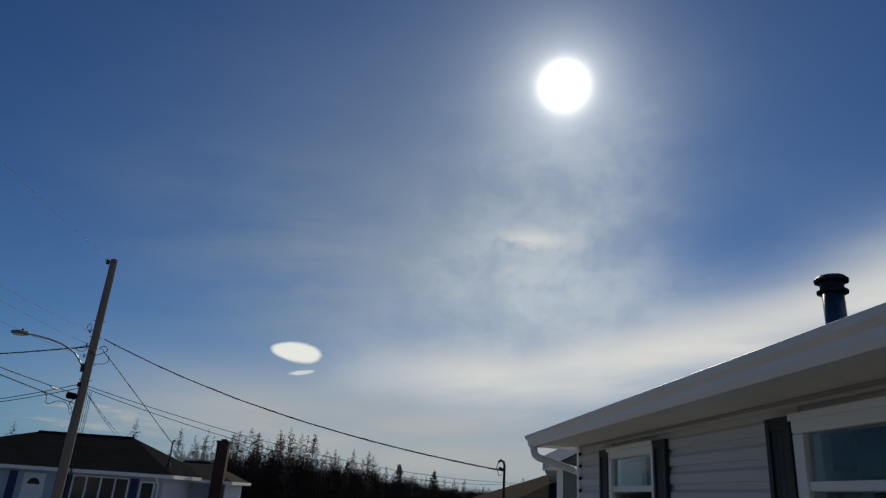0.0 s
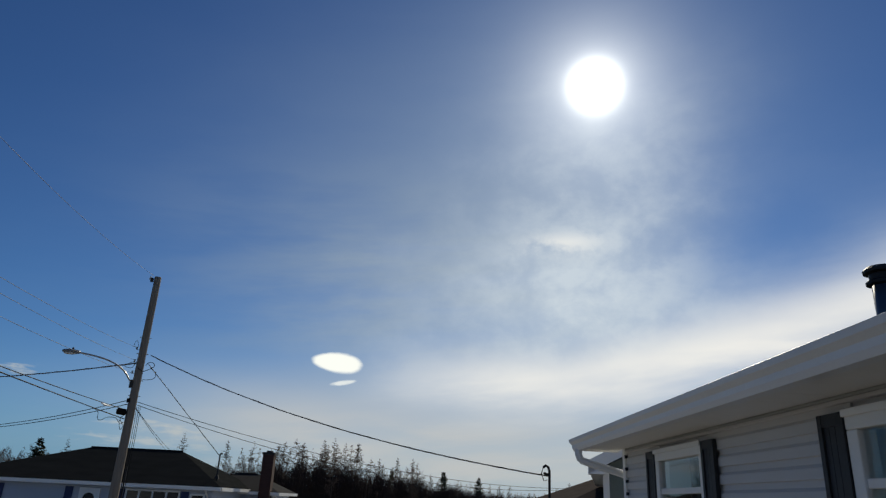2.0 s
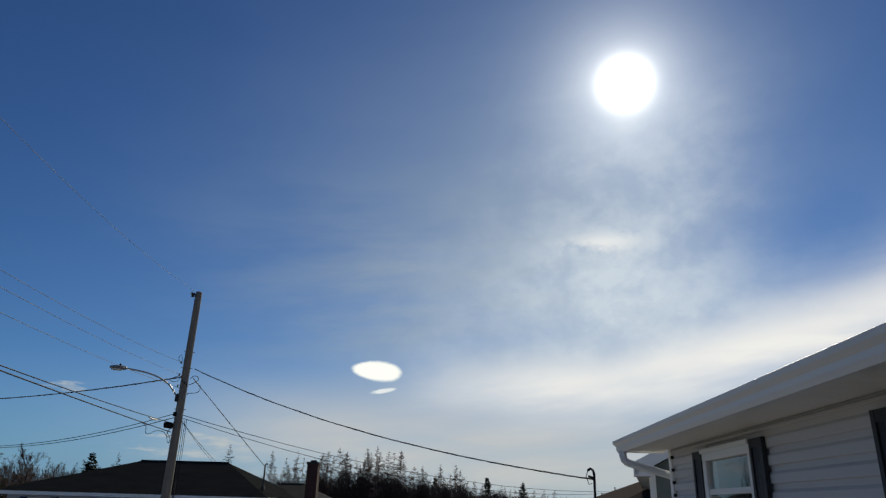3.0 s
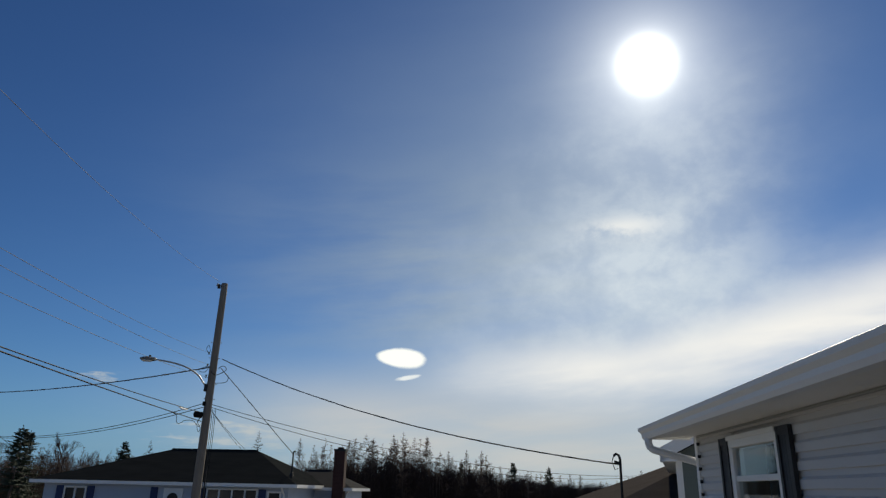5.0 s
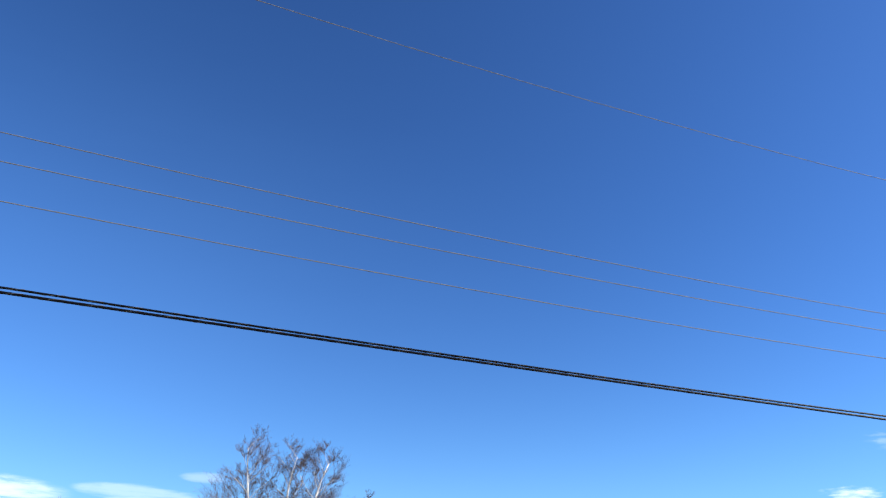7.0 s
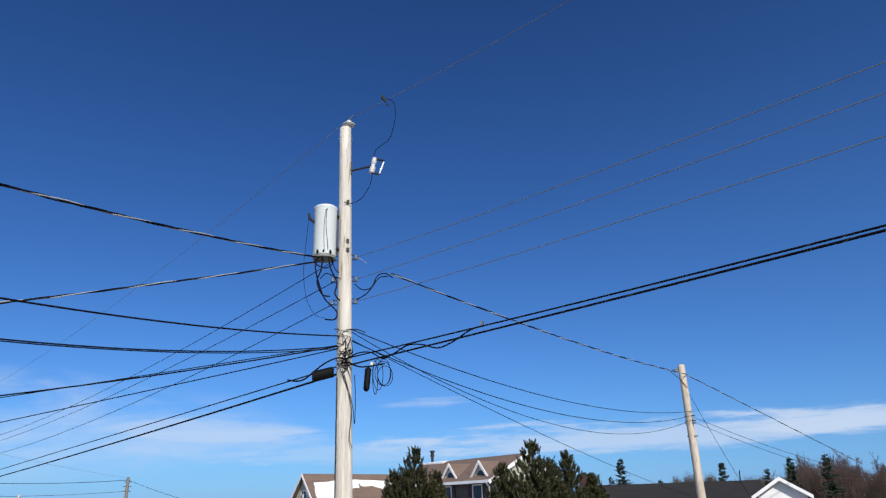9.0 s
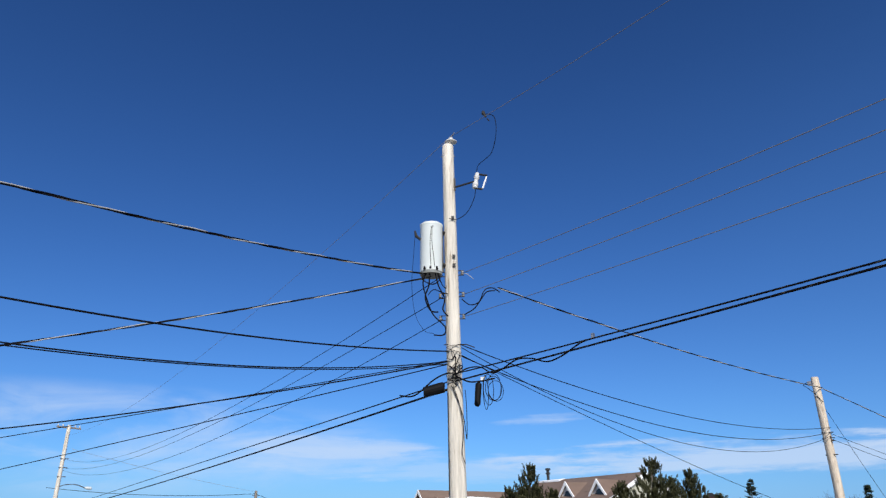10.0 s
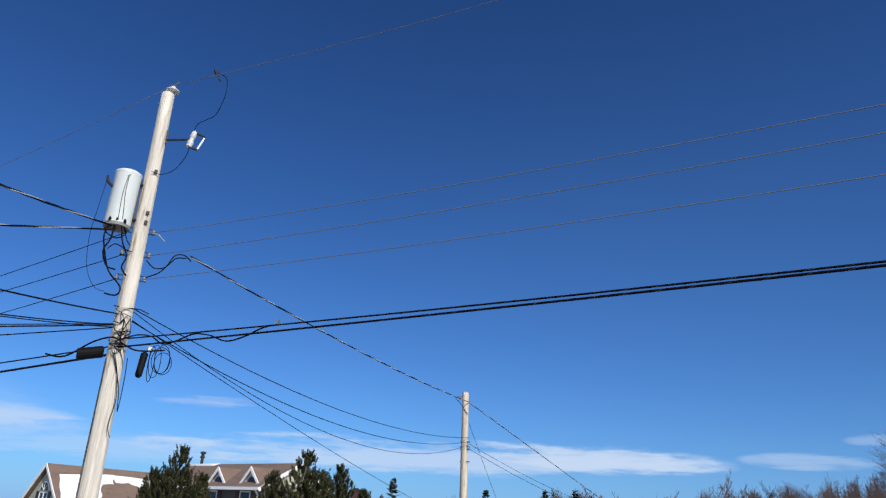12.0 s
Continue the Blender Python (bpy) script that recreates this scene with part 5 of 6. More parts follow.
# hip-roofed house behind the lamp pole
def make_hip_house():
    h = thing("hip_roof_house", pose(3.75, 43.34, -0.1, 0, 0, -30), "pale blue house with a charcoal hip roof", "house")
    shell(h, -4.7, 8.1, -3.7, 4.2, 0, 2.45, WALL_BLUE)
    hip_roof(h, -5.2, 8.6, -4.2, 4.7, 2.55, 0.0, 5.0, 0.2, 4.32, (SHINGLE_DARK, SHINGLE_DARK), "charcoal shingle roof")
    eaves(h, -5.2, 8.6, -4.2, 4.7, 2.55)
    shell(h, 6.2, 9.9, 1.6, 6.6, 0, 2.3, WALL_BLUE)
    hip_roof(h, 5.8, 10.3, 1.2, 7.0, 2.45, 7.0, 8.4, 4.1, 3.4, (SHINGLE_GREY, SHINGLE_GREY), "grey shingle wing roof")
    eaves(h, 5.8, 10.3, 1.2, 7.0, 2.45)
    chimney(h, 9.55, 1.25, 0.0, 4.55, 0.62, 0.62)
    w = window(h, 3.9, 6.55, -3.7, 0.85, 2.3, bars=4)
    window(h, -3.6, -2.4, -3.7, 1.0, 2.25, bars=2)
    window(h, 7.05, 7.75, -3.7, 1.2, 2.2, bars=1)
    door = part("door", Geo().box(1.7, 2.7, -3.78, -3.7, 0.1, 2.25), TRIM, h, "white front door with an arched light")
    part("door_light", Geo().sweep_rings([[(2.2 + 0.28 * math.cos(a), yy, 1.75 + 0.28 * math.sin(a)) for a in [math.pi * i / 10 for i in range(11)]] for yy in (-3.80, -3.783)]), DARKGLASS, door)
    part("door_panel", Geo().box(1.85, 2.55, -3.80, -3.782, 0.3, 1.0), WALL_GREY, door)
    for a in (3.5, 6.6, -4.0, -2.35, 1.0):
        part("shutter", Geo().box(a, a + 0.36, -3.76, -3.70, 0.9, 2.28), NAVY, h, "navy blue shutter")
    part("downspout", Geo().sweep([(7.85, -4.1, 2.4), (7.85, -3.95, 2.25), (7.9, -3.75, 2.05), (7.9, -3.75, 0.2)], 0.05, 8), TRIM, h)
    part("downspout", Geo().sweep([(10.15, 1.2, 2.3), (10.0, 1.4, 2.15), (9.95, 1.52, 2.0), (9.95, 1.52, 0.2)], 0.05, 8), TRIM, h)
    mast = part("service_mast", Geo().sweep([(7.95, -2.9, 0.5), (7.95, -2.9, 4.08), (7.97, -2.91, 4.16), (8.03, -2.93, 4.19), (8.08, -2.95, 4.14)], 0.04, 8), DARKSTEEL, h, "black service mast with weatherhead")
    part("drip_loop", Geo().sweep([(8.2, -3.0, 4.16), (8.3, -3.02, 3.95), (8.28, -3.02, 3.75), (8.15, -3.0, 3.65), (8.05, -2.97, 3.8)], 0.014, 5), CABLE, mast)
    part("roof_flashing", Geo().turned([(0.13, 2.95), (0.07, 3.1), (0.05, 3.12)], (7.95, -2.9, 0), 12), DARKSTEEL, mast)
    part("vent_stack", Geo().sweep([(1.2, 1.0, 3.6), (1.2, 1.0, 4.2)], 0.05, 8), DARKSTEEL, h)


make_hip_house()


# grey-roofed house left of the lamp pole
def make_grey_house():
    z = -0.75
    h = thing("grey_roof_house", pose(-16.27, 36.54, z, 0, 0, 23), "slate blue house with a grey hip roof, its sunlit face coloured pale", "house")
    shell(h, -3.3, 2.2, -1.9, 3.6, 0, 2.35, WALL_NAVY)
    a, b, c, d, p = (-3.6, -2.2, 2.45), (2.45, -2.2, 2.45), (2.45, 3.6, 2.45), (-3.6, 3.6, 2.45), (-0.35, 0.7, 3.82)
    # front hip face coloured pale as sunlit, the other three stay dark grey
    for poly, mat in (((a, b, p), SHINGLE_SUNLIT), ((b, c, p), SHINGLE_GREY), ((c, d, p), SHINGLE_GREY), ((d, a, p), SHINGLE_GREY)):
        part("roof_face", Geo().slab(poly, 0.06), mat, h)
    eaves(h, -3.6, 2.45, -2.2, 3.6, 2.45)
    shell(h, 2.2, 4.6, 0.2, 5.2, 0, 2.35, WALL_NAVY)
    gable_roof(h, -0.2, 4.9, -0.2, 7.2, 2.42, 3.72, SHINGLE_DARK, "dark grey shingle roof")
    gable_end(h, 0.2, 6.8, 4.45, 2.35, 3.5, WALL_NAVY, axis="y")
    eaves(h, 2.2, 4.9, -0.2, 7.2, 2.42)
    chimney(h, 2.5, 4.4, 2.5, 4.15, 0.5, 0.5)
    window(h, -2.4, -0.9, -1.9, 0.9, 2.15, bars=2)
    window(h, 0.7, 2.0, -1.9, 0.9, 2.15, bars=3)
    window(h, -0.5, 0.3, -1.9, 1.1, 2.1, bars=1)
    part("service_mast", Geo().sweep([(-0.9, -0.5, 2.3), (-0.9, -0.5, 4.0)], 0.04, 6), DARKSTEEL, h)


make_grey_house()


# long brown roof and dark roof further left
def make_brown_houses():
    at = heading(48.5, 50.0)
    h = thing("brown_roof_house", pose(at.x, at.y, 0.04, 0, 0, 48.5), "low house with a long red-brown roof", "house")
    shell(h, -5.6, 5.5, -3.6, 4.4, 0, 2.5, WALL_GREEN)
    gable_roof(h, -5.9, 5.6, -4.0, 4.8, 2.45, 3.78, SHINGLE_RUST, "red-brown shingle roof")
    gable_end(h, -3.6, 4.4, -5.6, 2.5, 3.6, TRIM, axis="y")
    gable_end(h, -3.6, 4.4, 5.35, 2.5, 3.6, WALL_GREEN, axis="y")
    part("porch_gable", Geo().sweep_rings([[(a - 0.1, yy, b) for a, b in ((-1.3, 2.2), (1.3, 2.2), (0, 2.92))] for yy in (-6.0, -3.8)]), TRIM, h, "white porch gable")
    part("vent_stack", Geo().sweep([(5.2, -0.8, 3.3), (5.25, -0.8, 3.9), (5.4, -0.8, 3.95)], 0.05, 6), DARKSTEEL, h)
    eaves(h, -5.9, 5.6, -4.0, 4.8, 2.45)
    window(h, 2.5, 4.0, -3.6, 0.9, 2.1, bars=2)
    at = heading(72.0, 45.0)
    h = thing("dark_roof_house", pose(at.x, at.y, 0.0, 0, 0, 72), "low house with a dark shingle roof", "house")
    shell(h, -3.3, 3.0, -3.0, 3.0, 0, 2.75, WALL_GREY)
    gable_roof(h, -3.6, 3.3, -3.4, 3.4, 2.7, 4.1, SHINGLE_DARK, "dark shingle roof")
    gable_end(h, -3.0, 3.0, 2.85, 2.75, 3.9, WALL_GREY, axis="y")
    gable_end(h, -3.0, 3.0, -3.3, 2.75, 3.9, WALL_GREY, axis="y")
    eaves(h, -3.6, 3.3, -3.4, 3.4, 2.7)


make_brown_houses()


# the row behind the bungalow
def make_row():
    # gable end facing the camera, in the bungalow's own direction
    h = thing("grey_gable_house", pose(9.70, 10.06, -0.03, 0, 0, 46), "dark sage-sided house with white gable trim", "house")
    x0, ya, yb, ze, zr, far = 0.0, 0.0, -6.4, 3.13, 4.95, 8.0
    shell(h, x0, far - 0.3, yb, ya, 0, ze - 0.03, WALL_SAGE)
    gable_roof(h, x0 - 0.35, far, yb - 0.27, ya + 0.27, ze + 0.02, zr, SHINGLE_GREY, "grey shingle roof", thick=0.09)
    gable_end(h, yb, ya, x0 + 0.01, ze - 0.05, zr - 0.2, WALL_SAGE, axis="y")
    rake_boards(h, yb - 0.27, ya + 0.27, x0 - 0.36, ze + 0.05, zr + 0.03, axis="y", width=0.24, thick=0.03)
    part("eave_return", Geo().box(x0 - 0.36, x0 + 0.05, ya - 0.02, ya + 0.29, ze - 0.20, ze - 0.03).box(x0 - 0.30, far, ya + 0.02, ya + 0.27, ze - 0.17, ze - 0.06), TRIM, h, "boxed white eave return")
    part("corner_post", Geo().box(x0 - 0.03, x0 + 0.09, ya - 0.09, ya + 0.025, 0, ze - 0.03), TRIM, h)
    part("gable_vent", Geo().sweep_rings([[(x0 - d, w, z) for w, z in ((-3.6, 3.3), (-2.8, 3.3), (-3.2, 3.8))] for d in (0.0, 0.03)]), WALL_DARK, h)
    # shingle roof beyond it, with the mast
    h = thing("shingle_roof_house", pose(12.79, 15.38, 0, 0, 0, 60.5), "house with a taupe grey shingle hip roof", "house")
    hip_roof(h, -0.6, 9.5, -8.4, 0.55, 2.0, 3.6, 5.6, -3.9, 3.75, (SHINGLE_TAUPE, SHINGLE_TAUPE), "taupe grey shingle roof")
    shell(h, -0.2, 9.1, -8.0, 0.15, 0, 1.93, WALL_GREY)
    eaves(h, -0.6, 9.5, -8.4, 0.55, 2.0)
    mast = part("service_mast", Geo().sweep([(0.0, 0.0, 0.6), (0.0, 0.0, 3.22), (0.0, 0.03, 3.32), (0.0, 0.10, 3.36), (0.0, 0.17, 3.30)], 0.035, 8), DARKSTEEL, h, "black service mast with weatherhead")
    part("mast_insulator", Geo().sweep([(0, 0.0, 3.1), (-0.02, 0.16, 3.16)], 0.035, 6), DARKSTEEL, mast)
    part("drip_loop", Geo().sweep([(0, 0.17, 3.3), (0, 0.22, 3.15), (0, 0.15, 2.95), (0, 0.06, 2.98)], 0.012, 5), CABLE, mast)


make_row()


# brown-roofed house beyond the transformer pole
def make_dormer_house():
    h = thing("dormer_house", pose(-50.5, -19.1, 0, 0, 0, 65), "brown-roofed house with two dormers and snow on the roof", "house")
    xl, xr = -11.8, 0.9
    ze, zr, run = 4.02, 5.92, 3.75
    shell(h, xl, xr - 0.4, -run + 0.4, run - 0.4, 0, ze - 0.1, WALL_DARK)
    gable_roof(h, xl, xr, -run, run, ze, zr, SHINGLE_BROWN, "brown shingle roof")
    gable_end(h, -run + 0.4, run - 0.4, xr - 0.42, ze - 0.1, zr - 0.3, WALL_GREEN, axis="y")
    rake_boards(h, -run, run, xr - 0.02, ze + 0.02, zr + 0.02, axis="y", width=0.28)
    part("gutter", Geo().box(xl, xr + 0.05, -run - 0.12, -run + 0.02, ze - 0.18, ze + 0.02), GUTTER, h, "white gutter")
    part("soffit", Geo().box(xl, xr, -run + 0.02, -run + 0.4, ze - 0.16, ze - 0.12), TRIM, h)
    part("downspout", Geo().sweep([(xr - 0.35, -run - 0.04, ze - 0.15), (xr - 0.38, -run + 0.3, ze - 0.5), (xr - 0.38, -run + 0.34, 0.2)], 0.06, 8), TRIM, h)
    for x in (-4.35, -0.85):
        w = 1.05
        d = part("dormer", Geo().sweep_rings([[(x + a, -run + 0.75 + yy, b) for a, b in ((-w + 0.1, 4.3), (w - 0.1, 4.3), (0, 5.3))] for yy in (0.06, 2.2)]), TRIM, h, "triangular dormer with an arched window")
        gr = Geo()
        for s in (-1, 1):
            gr.slab([(x + s * (w + 0.02), -run + 0.62, 4.22), (x, -run + 0.62, 5.42), (x, 0.0, 5.42), (x + s * (w + 0.02), 0.0, 4.22)], 0.07)
        part("dormer_roof", gr, SHINGLE_BROWN, d)
        tr = Geo()
        for s in (-1, 1):
            tr.sweep_rings([[(x + s * a, yy, b) for a, b in ((w + 0.06, 4.16), (0.0, 5.45), (0.0, 5.18), (w - 0.17, 4.20))] for yy in (-run + 0.54, -run + 0.62)])
        part("dormer_trim", tr, TRIM, d, "white dormer trim")
        arch = [(x + 0.42 * math.cos(a), 4.36 + 0.42 * math.sin(a)) for a in [math.pi * i / 10 for i in range(11)]]
        part("arched_pane", Geo().sweep_rings([[(a, yy, b) for a, b in arch] for yy in (-run + 0.76, -run + 0.80)]), DARKGLASS, d)
        window(h, x - 0.55, x + 0.55, -run + 0.4, 2.2, 3.78, bars=1)
        for a in (x - 1.0, x + 0.6):
            part("shutter", Geo().box(a, a + 0.36, -run + 0.33, -run + 0.4, 2.2, 3.78), material("maroon_shutter_paint", (0.035, 0.014, 0.016), 0.6), h, "dark maroon shutter")
    vent = part("chimney_pipe", Geo().turned([(0.12, 5.6), (0.12, 6.5), (0.2, 6.52), (0.2, 6.6), (0.13, 6.66), (0.13, 6.82), (0.24, 6.86), (0.22, 6.98), (0.06, 7.02)], (-10.9, 0.3, -0.05), 14), DARKSTEEL, h, "black metal chimney pipe")
    part("snow_patch", Geo().slab([(-11.8, -0.25, zr + 0.0), (-8.6, -0.35, zr - 0.08), (-8.4, 0.1, zr + 0.06), (-11.8, 0.2, zr + 0.06)], 0.12), SNOW, h, "strip of old snow")
    # steep front wing
    wx, wy0, wz, wr = -16.0, -9.6, 2.35, 5.22
    shell(h, wx - 2.4, wx + 2.4, wy0 + 0.35, 3.0, 0, 2.3, WALL_GREEN)
    gable_roof(h, wx - 2.75, wx + 2.75, wy0, 3.4, wz, wr, SHINGLE_BROWN, "steep brown shingle roof", along="y")
    g = gable_end(h, wx - 2.4, wx + 2.4, wy0 + 0.35, 2.3, wr - 0.3, WALL_GREEN)
    rake_boards(h, wx - 2.75, wx + 2.75, wy0 + 0.02, wz + 0.02, wr + 0.02, width=0.25)
    arch = [(wx + 0.5 * math.cos(a), 3.3 + 0.55 * math.sin(a)) for a in [math.pi * i / 12 for i in range(13)]]
    aw = part("arched_window", Geo().sweep_rings([[(wx + (a - wx) * 1.2, yy, 3.3 + (b - 3.3) * 1.2) for a, b in arch] for yy in (wy0 + 0.28, wy0 + 0.34)]), TRIM, h, "white arched gable window")
    part("arched_pane", Geo().sweep_rings([[(a, yy, b) for a, b in arch] for yy in (wy0 + 0.25, wy0 + 0.275)]), DARKGLASS, aw)
    for k in (0, 1, 2):
        part("glazing_bar", Geo().sweep([(wx, wy0 + 0.24, 3.3), (wx + 0.52 * math.cos(radians(45 + 45 * k)), wy0 + 0.24, 3.3 + 0.56 * math.sin(radians(45 + 45 * k)))], 0.02, 4), TRIM, aw)
    window(h, wx - 0.6, wx + 0.6, wy0 + 0.33, 1.6, 3.2, bars=2)
    for a in (wx - 1.0, wx + 0.65):
        part("shutter", Geo().box(a, a + 0.34, wy0 + 0.27, wy0 + 0.33, 1.9, 3.25), SHUTTER, h)
    # course lines on the gable
    for i in range(14):
        z = 2.3 + i * 0.19
        half = 2.4 * (1 - (z - 2.3) / (wr - 0.3 - 2.3)) - 0.05
        if half > 0.1:
            part("siding_course", Geo().box(wx - half, wx + half, wy0 + 0.325, wy0 + 0.35, z, z + 0.16), WALL_GREEN, h)
    slope = (wr - wz) / 2.75

    def on_roof(y, up, lift=0.03):
        """A point of the wing's right roof face: along y, metres down the slope from the ridge (level)."""
        return (wx + up, y, wr - slope * up + lift)
    rng = random.Random(5)

    def patch(outline):
        k = []
        for i, (y, u) in enumerate(outline):
            y2, u2 = outline[(i + 1) % len(outline)]
            for t in (0, 0.33, 0.66):
                k.append((y + (y2 - y) * t + rng.uniform(-0.1, 0.1), min(max(u + (u2 - u) * t + rng.uniform(-0.05, 0.05), 0.05), 2.7)))
        top = [on_roof(y, u, 0.07) for y, u in k]
        g = Geo()
        c = (sum(p[0] for p in top) / len(top), sum(p[1] for p in top) / len(top), sum(p[2] for p in top) / len(top) + 0.03)
        low = [(p[0], p[1], p[2] - 0.1) for p in top]
        n0 = len(g.v)
        g.v += top + low + [c]
        m = len(top)
        for i in range(m):
            j = (i + 1) % m
            g.f += [(n0 + i, n0 + j, n0 + 2 * m), (n0 + i, n0 + m + i, n0 + m + j, n0 + j)]
        part("snow_patch", g, SNOW, h, "thin patch of old snow", smooth=False)
    patch([(-8.9, 0.75), (-6.6, 0.6), (-4.4, 0.55), (-4.6, 1.1), (-5.6, 1.25), (-6.0, 2.0), (-6.3, 2.7), (-9.2, 2.7), (-9.0, 1.6)])
    patch([(-4.4, 0.55), (-0.6, 0.75), (-1.1, 1.3), (-1.8, 1.7), (-2.3, 1.2), (-3.2, 0.95), (-4.4, 1.0)])
    sk = [on_roof(y, u, 0.1) for y, u in ((-2.6, 1.55), (-1.7, 1.55), (-1.7, 2.55), (-2.6, 2.55))]
    s = part("skylight", Geo().slab(sk, 0.12), DARKSTEEL, h, "dark framed skylight")
    part("skylight_pane", Geo().slab([on_roof(y, u, 0.12) for y, u in ((-2.48, 1.65), (-1.82, 1.65), (-1.82, 2.45), (-2.48, 2.45))], 0.02), DARKGLASS, s)


make_dormer_house()


def make_far_houses():
    at = heading(100.7, 50.0)
    h = thing("grey_roof_bungalow", pose(at.x, at.y, 0, 0, 0, 100), "low house with a grey shingle roof and brick chimney", "house")
    shell(h, -4.4, 6.3, -3.0, 3.0, 0, 2.3, WALL_GREY)
    gable_roof(h, -4.8, 6.7, -3.4, 3.4, 2.3, 3.42, SHINGLE_GREY, "dark grey shingle roof")
    eaves(h, -4.8, 6.7, -3.4, 3.4, 2.3)
    gable_end(h, -3.0, 3.0, -4.4, 2.3, 3.3, WALL_GREY, axis="y")
    gable_end(h, -3.0, 3.0, 6.15, 2.3, 3.3, WALL_GREY, axis="y")
    part("service_mast", Geo().sweep([(5.5, -0.6, 2.6), (5.5, -0.6, 3.9), (5.56, -0.62, 4.0)], 0.04, 6), DARKSTEEL, h)
    chimney(h, -4.4, 0.6, 2.3, 4.2, 0.7, 0.6)
    at = heading(91.8, 45.0)
    h = thing("white_gable_house", pose(at.x, at.y, 0, 0, 0, 92), "small white gabled house", "house")
    shell(h, -1.2, 1.2, -2.0, 4.0, 0, 2.4, TRIM)
    gable_roof(h, -1.5, 1.5, -2.3, 4.3, 2.4, 3.36, SHINGLE_GREY, "grey shingle roof", along="y")
    gable_end(h, -1.2, 1.2, -2.0, 2.4, 3.2, TRIM)
    rake_boards(h, -1.5, 1.5, -2.32, 2.42, 3.38, width=0.2)
    at = heading(134.6, 75.0)
    h = thing("white_trim_house", pose(at.x, at.y, 0, 0, 0, 160), "distant house with grey roof and white gable trim", "house")
    shell(h, -1.9, 1.9, -2.0, 6.0, 0, 2.3, TRIM)
    gable_roof(h, -2.2, 2.2, -2.4, 6.2, 2.35, 3.28, SHINGLE_GREY, "grey shingle roof", along="y")
    gable_end(h, -1.9, 1.9, -2.0, 2.3, 3.1, TRIM)
    rake_boards(h, -2.2, 2.2, -2.42, 2.37, 3.30, width=0.22)
    chimney(h, 1.6, 3.5, 2.3, 3.5, 0.6, 0.6)
    at = heading(148.6, 75.0)
    h = thing("white_trim_house", pose(at.x, at.y, 0, 0, 0, 120), "distant house with dark roof and white gable trim", "house")
    shell(h, -1.9, 1.9, -2.0, 6.0, 0, 2.0, TRIM)
    gable_roof(h, -2.2, 2.2, -2.4, 6.2, 2.0, 2.75, SHINGLE_DARK, "dark shingle roof", along="y")
    gable_end(h, -1.9, 1.9, -2.0, 2.0, 2.6, TRIM)
    rake_boards(h, -2.2, 2.2, -2.42, 2.02, 2.77, width=0.22)
    # white gable close behind the poles
    at = heading(164.4, 30.0)
    h = thing("white_gable_house", pose(at.x, at.y, 0, 0, 0, 164.4), "white-sided house with a low gable and dark roof edge", "house")
    shell(h, -3.4, 3.4, 0.0, 8.0, 0, 3.2, TRIM)
    gable_end(h, -3.4, 3.4, 0.0, 3.2, 4.15, TRIM)
    gable_roof(h, -3.7, 3.7, -0.15, 8.2, 3.14, 4.25, SHINGLE_DARK, "dark shingle roof", along="y", thick=0.05)
    rake_boards(h, -3.7, 3.7, -0.16, 3.10, 4.21, width=0.22)


make_far_houses()


# ---- trees ----
def stick(g, a, b, ra, rb):
    """A thin three-sided twig from a to b."""
    d = b - a
    s = d.orthogonal().normalized()
    t = d.cross(s).normalized()
    k = len(g.v)
    for p, r in ((a, ra), (b, rb)):
        for i in range(3):
            w = 2.0944 * i
            q = p + (s * math.cos(w) + t * math.sin(w)) * r
            g.v.append((q.x, q.y, q.z))
    g.f += [(k, k + 1, k + 4, k + 3), (k + 1, k + 2, k + 5, k + 4), (k + 2, k, k + 3, k + 5)]


def trunk_line(h, rng, wobble=0.02, steps=8):
    p, pts = Vector((0, 0, -0.3)), []
    for i in range(steps + 1):
        t = i / steps
        pts.append(Vector((rng.uniform(-1, 1) * wobble * h * t, rng.uniform(-1, 1) * wobble * h * t, -0.3 + (h + 0.3) * t)))
    return pts


def along(pts, t):
    f = t * (len(pts) - 1)
    i = min(int(f), len(pts) - 2)
    return pts[i].lerp(pts[i + 1], f - i)


def larch_meshes(h, seed, dense=1.0, spread=0.17):
    """A leafless larch: straight trunk, short side branches set with twigs."""
    rng = random.Random(seed)
    pts = trunk_line(h, rng, 0.012)
    trunk = Geo().sweep(pts, [0.012 * h * (1 - 0.95 * i / 8) * 0.55 + 0.006 for i in range(9)], 6)
    g = Geo()
    for i in range(int(95 * dense)):
        t = 0.12 + 0.87 * rng.random() ** 1.1
        base = along(pts, t)
        length = spread * h * (1.04 - t) ** 0.85 * rng.uniform(0.55, 1.15)
        w = rng.uniform(0, 6.283)
        d = Vector((math.cos(w), math.sin(w), rng.uniform(-0.05, 0.6)))
        tip = base + d.normalized() * length
        mid = base.lerp(tip, 0.55) - Vector((0, 0, 0.05 * length))
        r = 0.014 + 0.0012 * h * (1 - t)
        stick(g, base, mid, r, r * 0.7)
        stick(g, mid, tip, r * 0.7, 0.010)
        for k in range(8):
            u = rng.uniform(0.2, 1.0)
            b = base.lerp(mid, u * 1.6) if u < 0.6 else mid.lerp(tip, (u - 0.6) * 2.2)
            e = b + Vector((rng.uniform(-1, 1), rng.uniform(-1, 1), rng.uniform(-0.25, 0.9))).normalized() * length * rng.uniform(0.18, 0.42)
            stick(g, b, e, 0.015, 0.008)
    return trunk, g


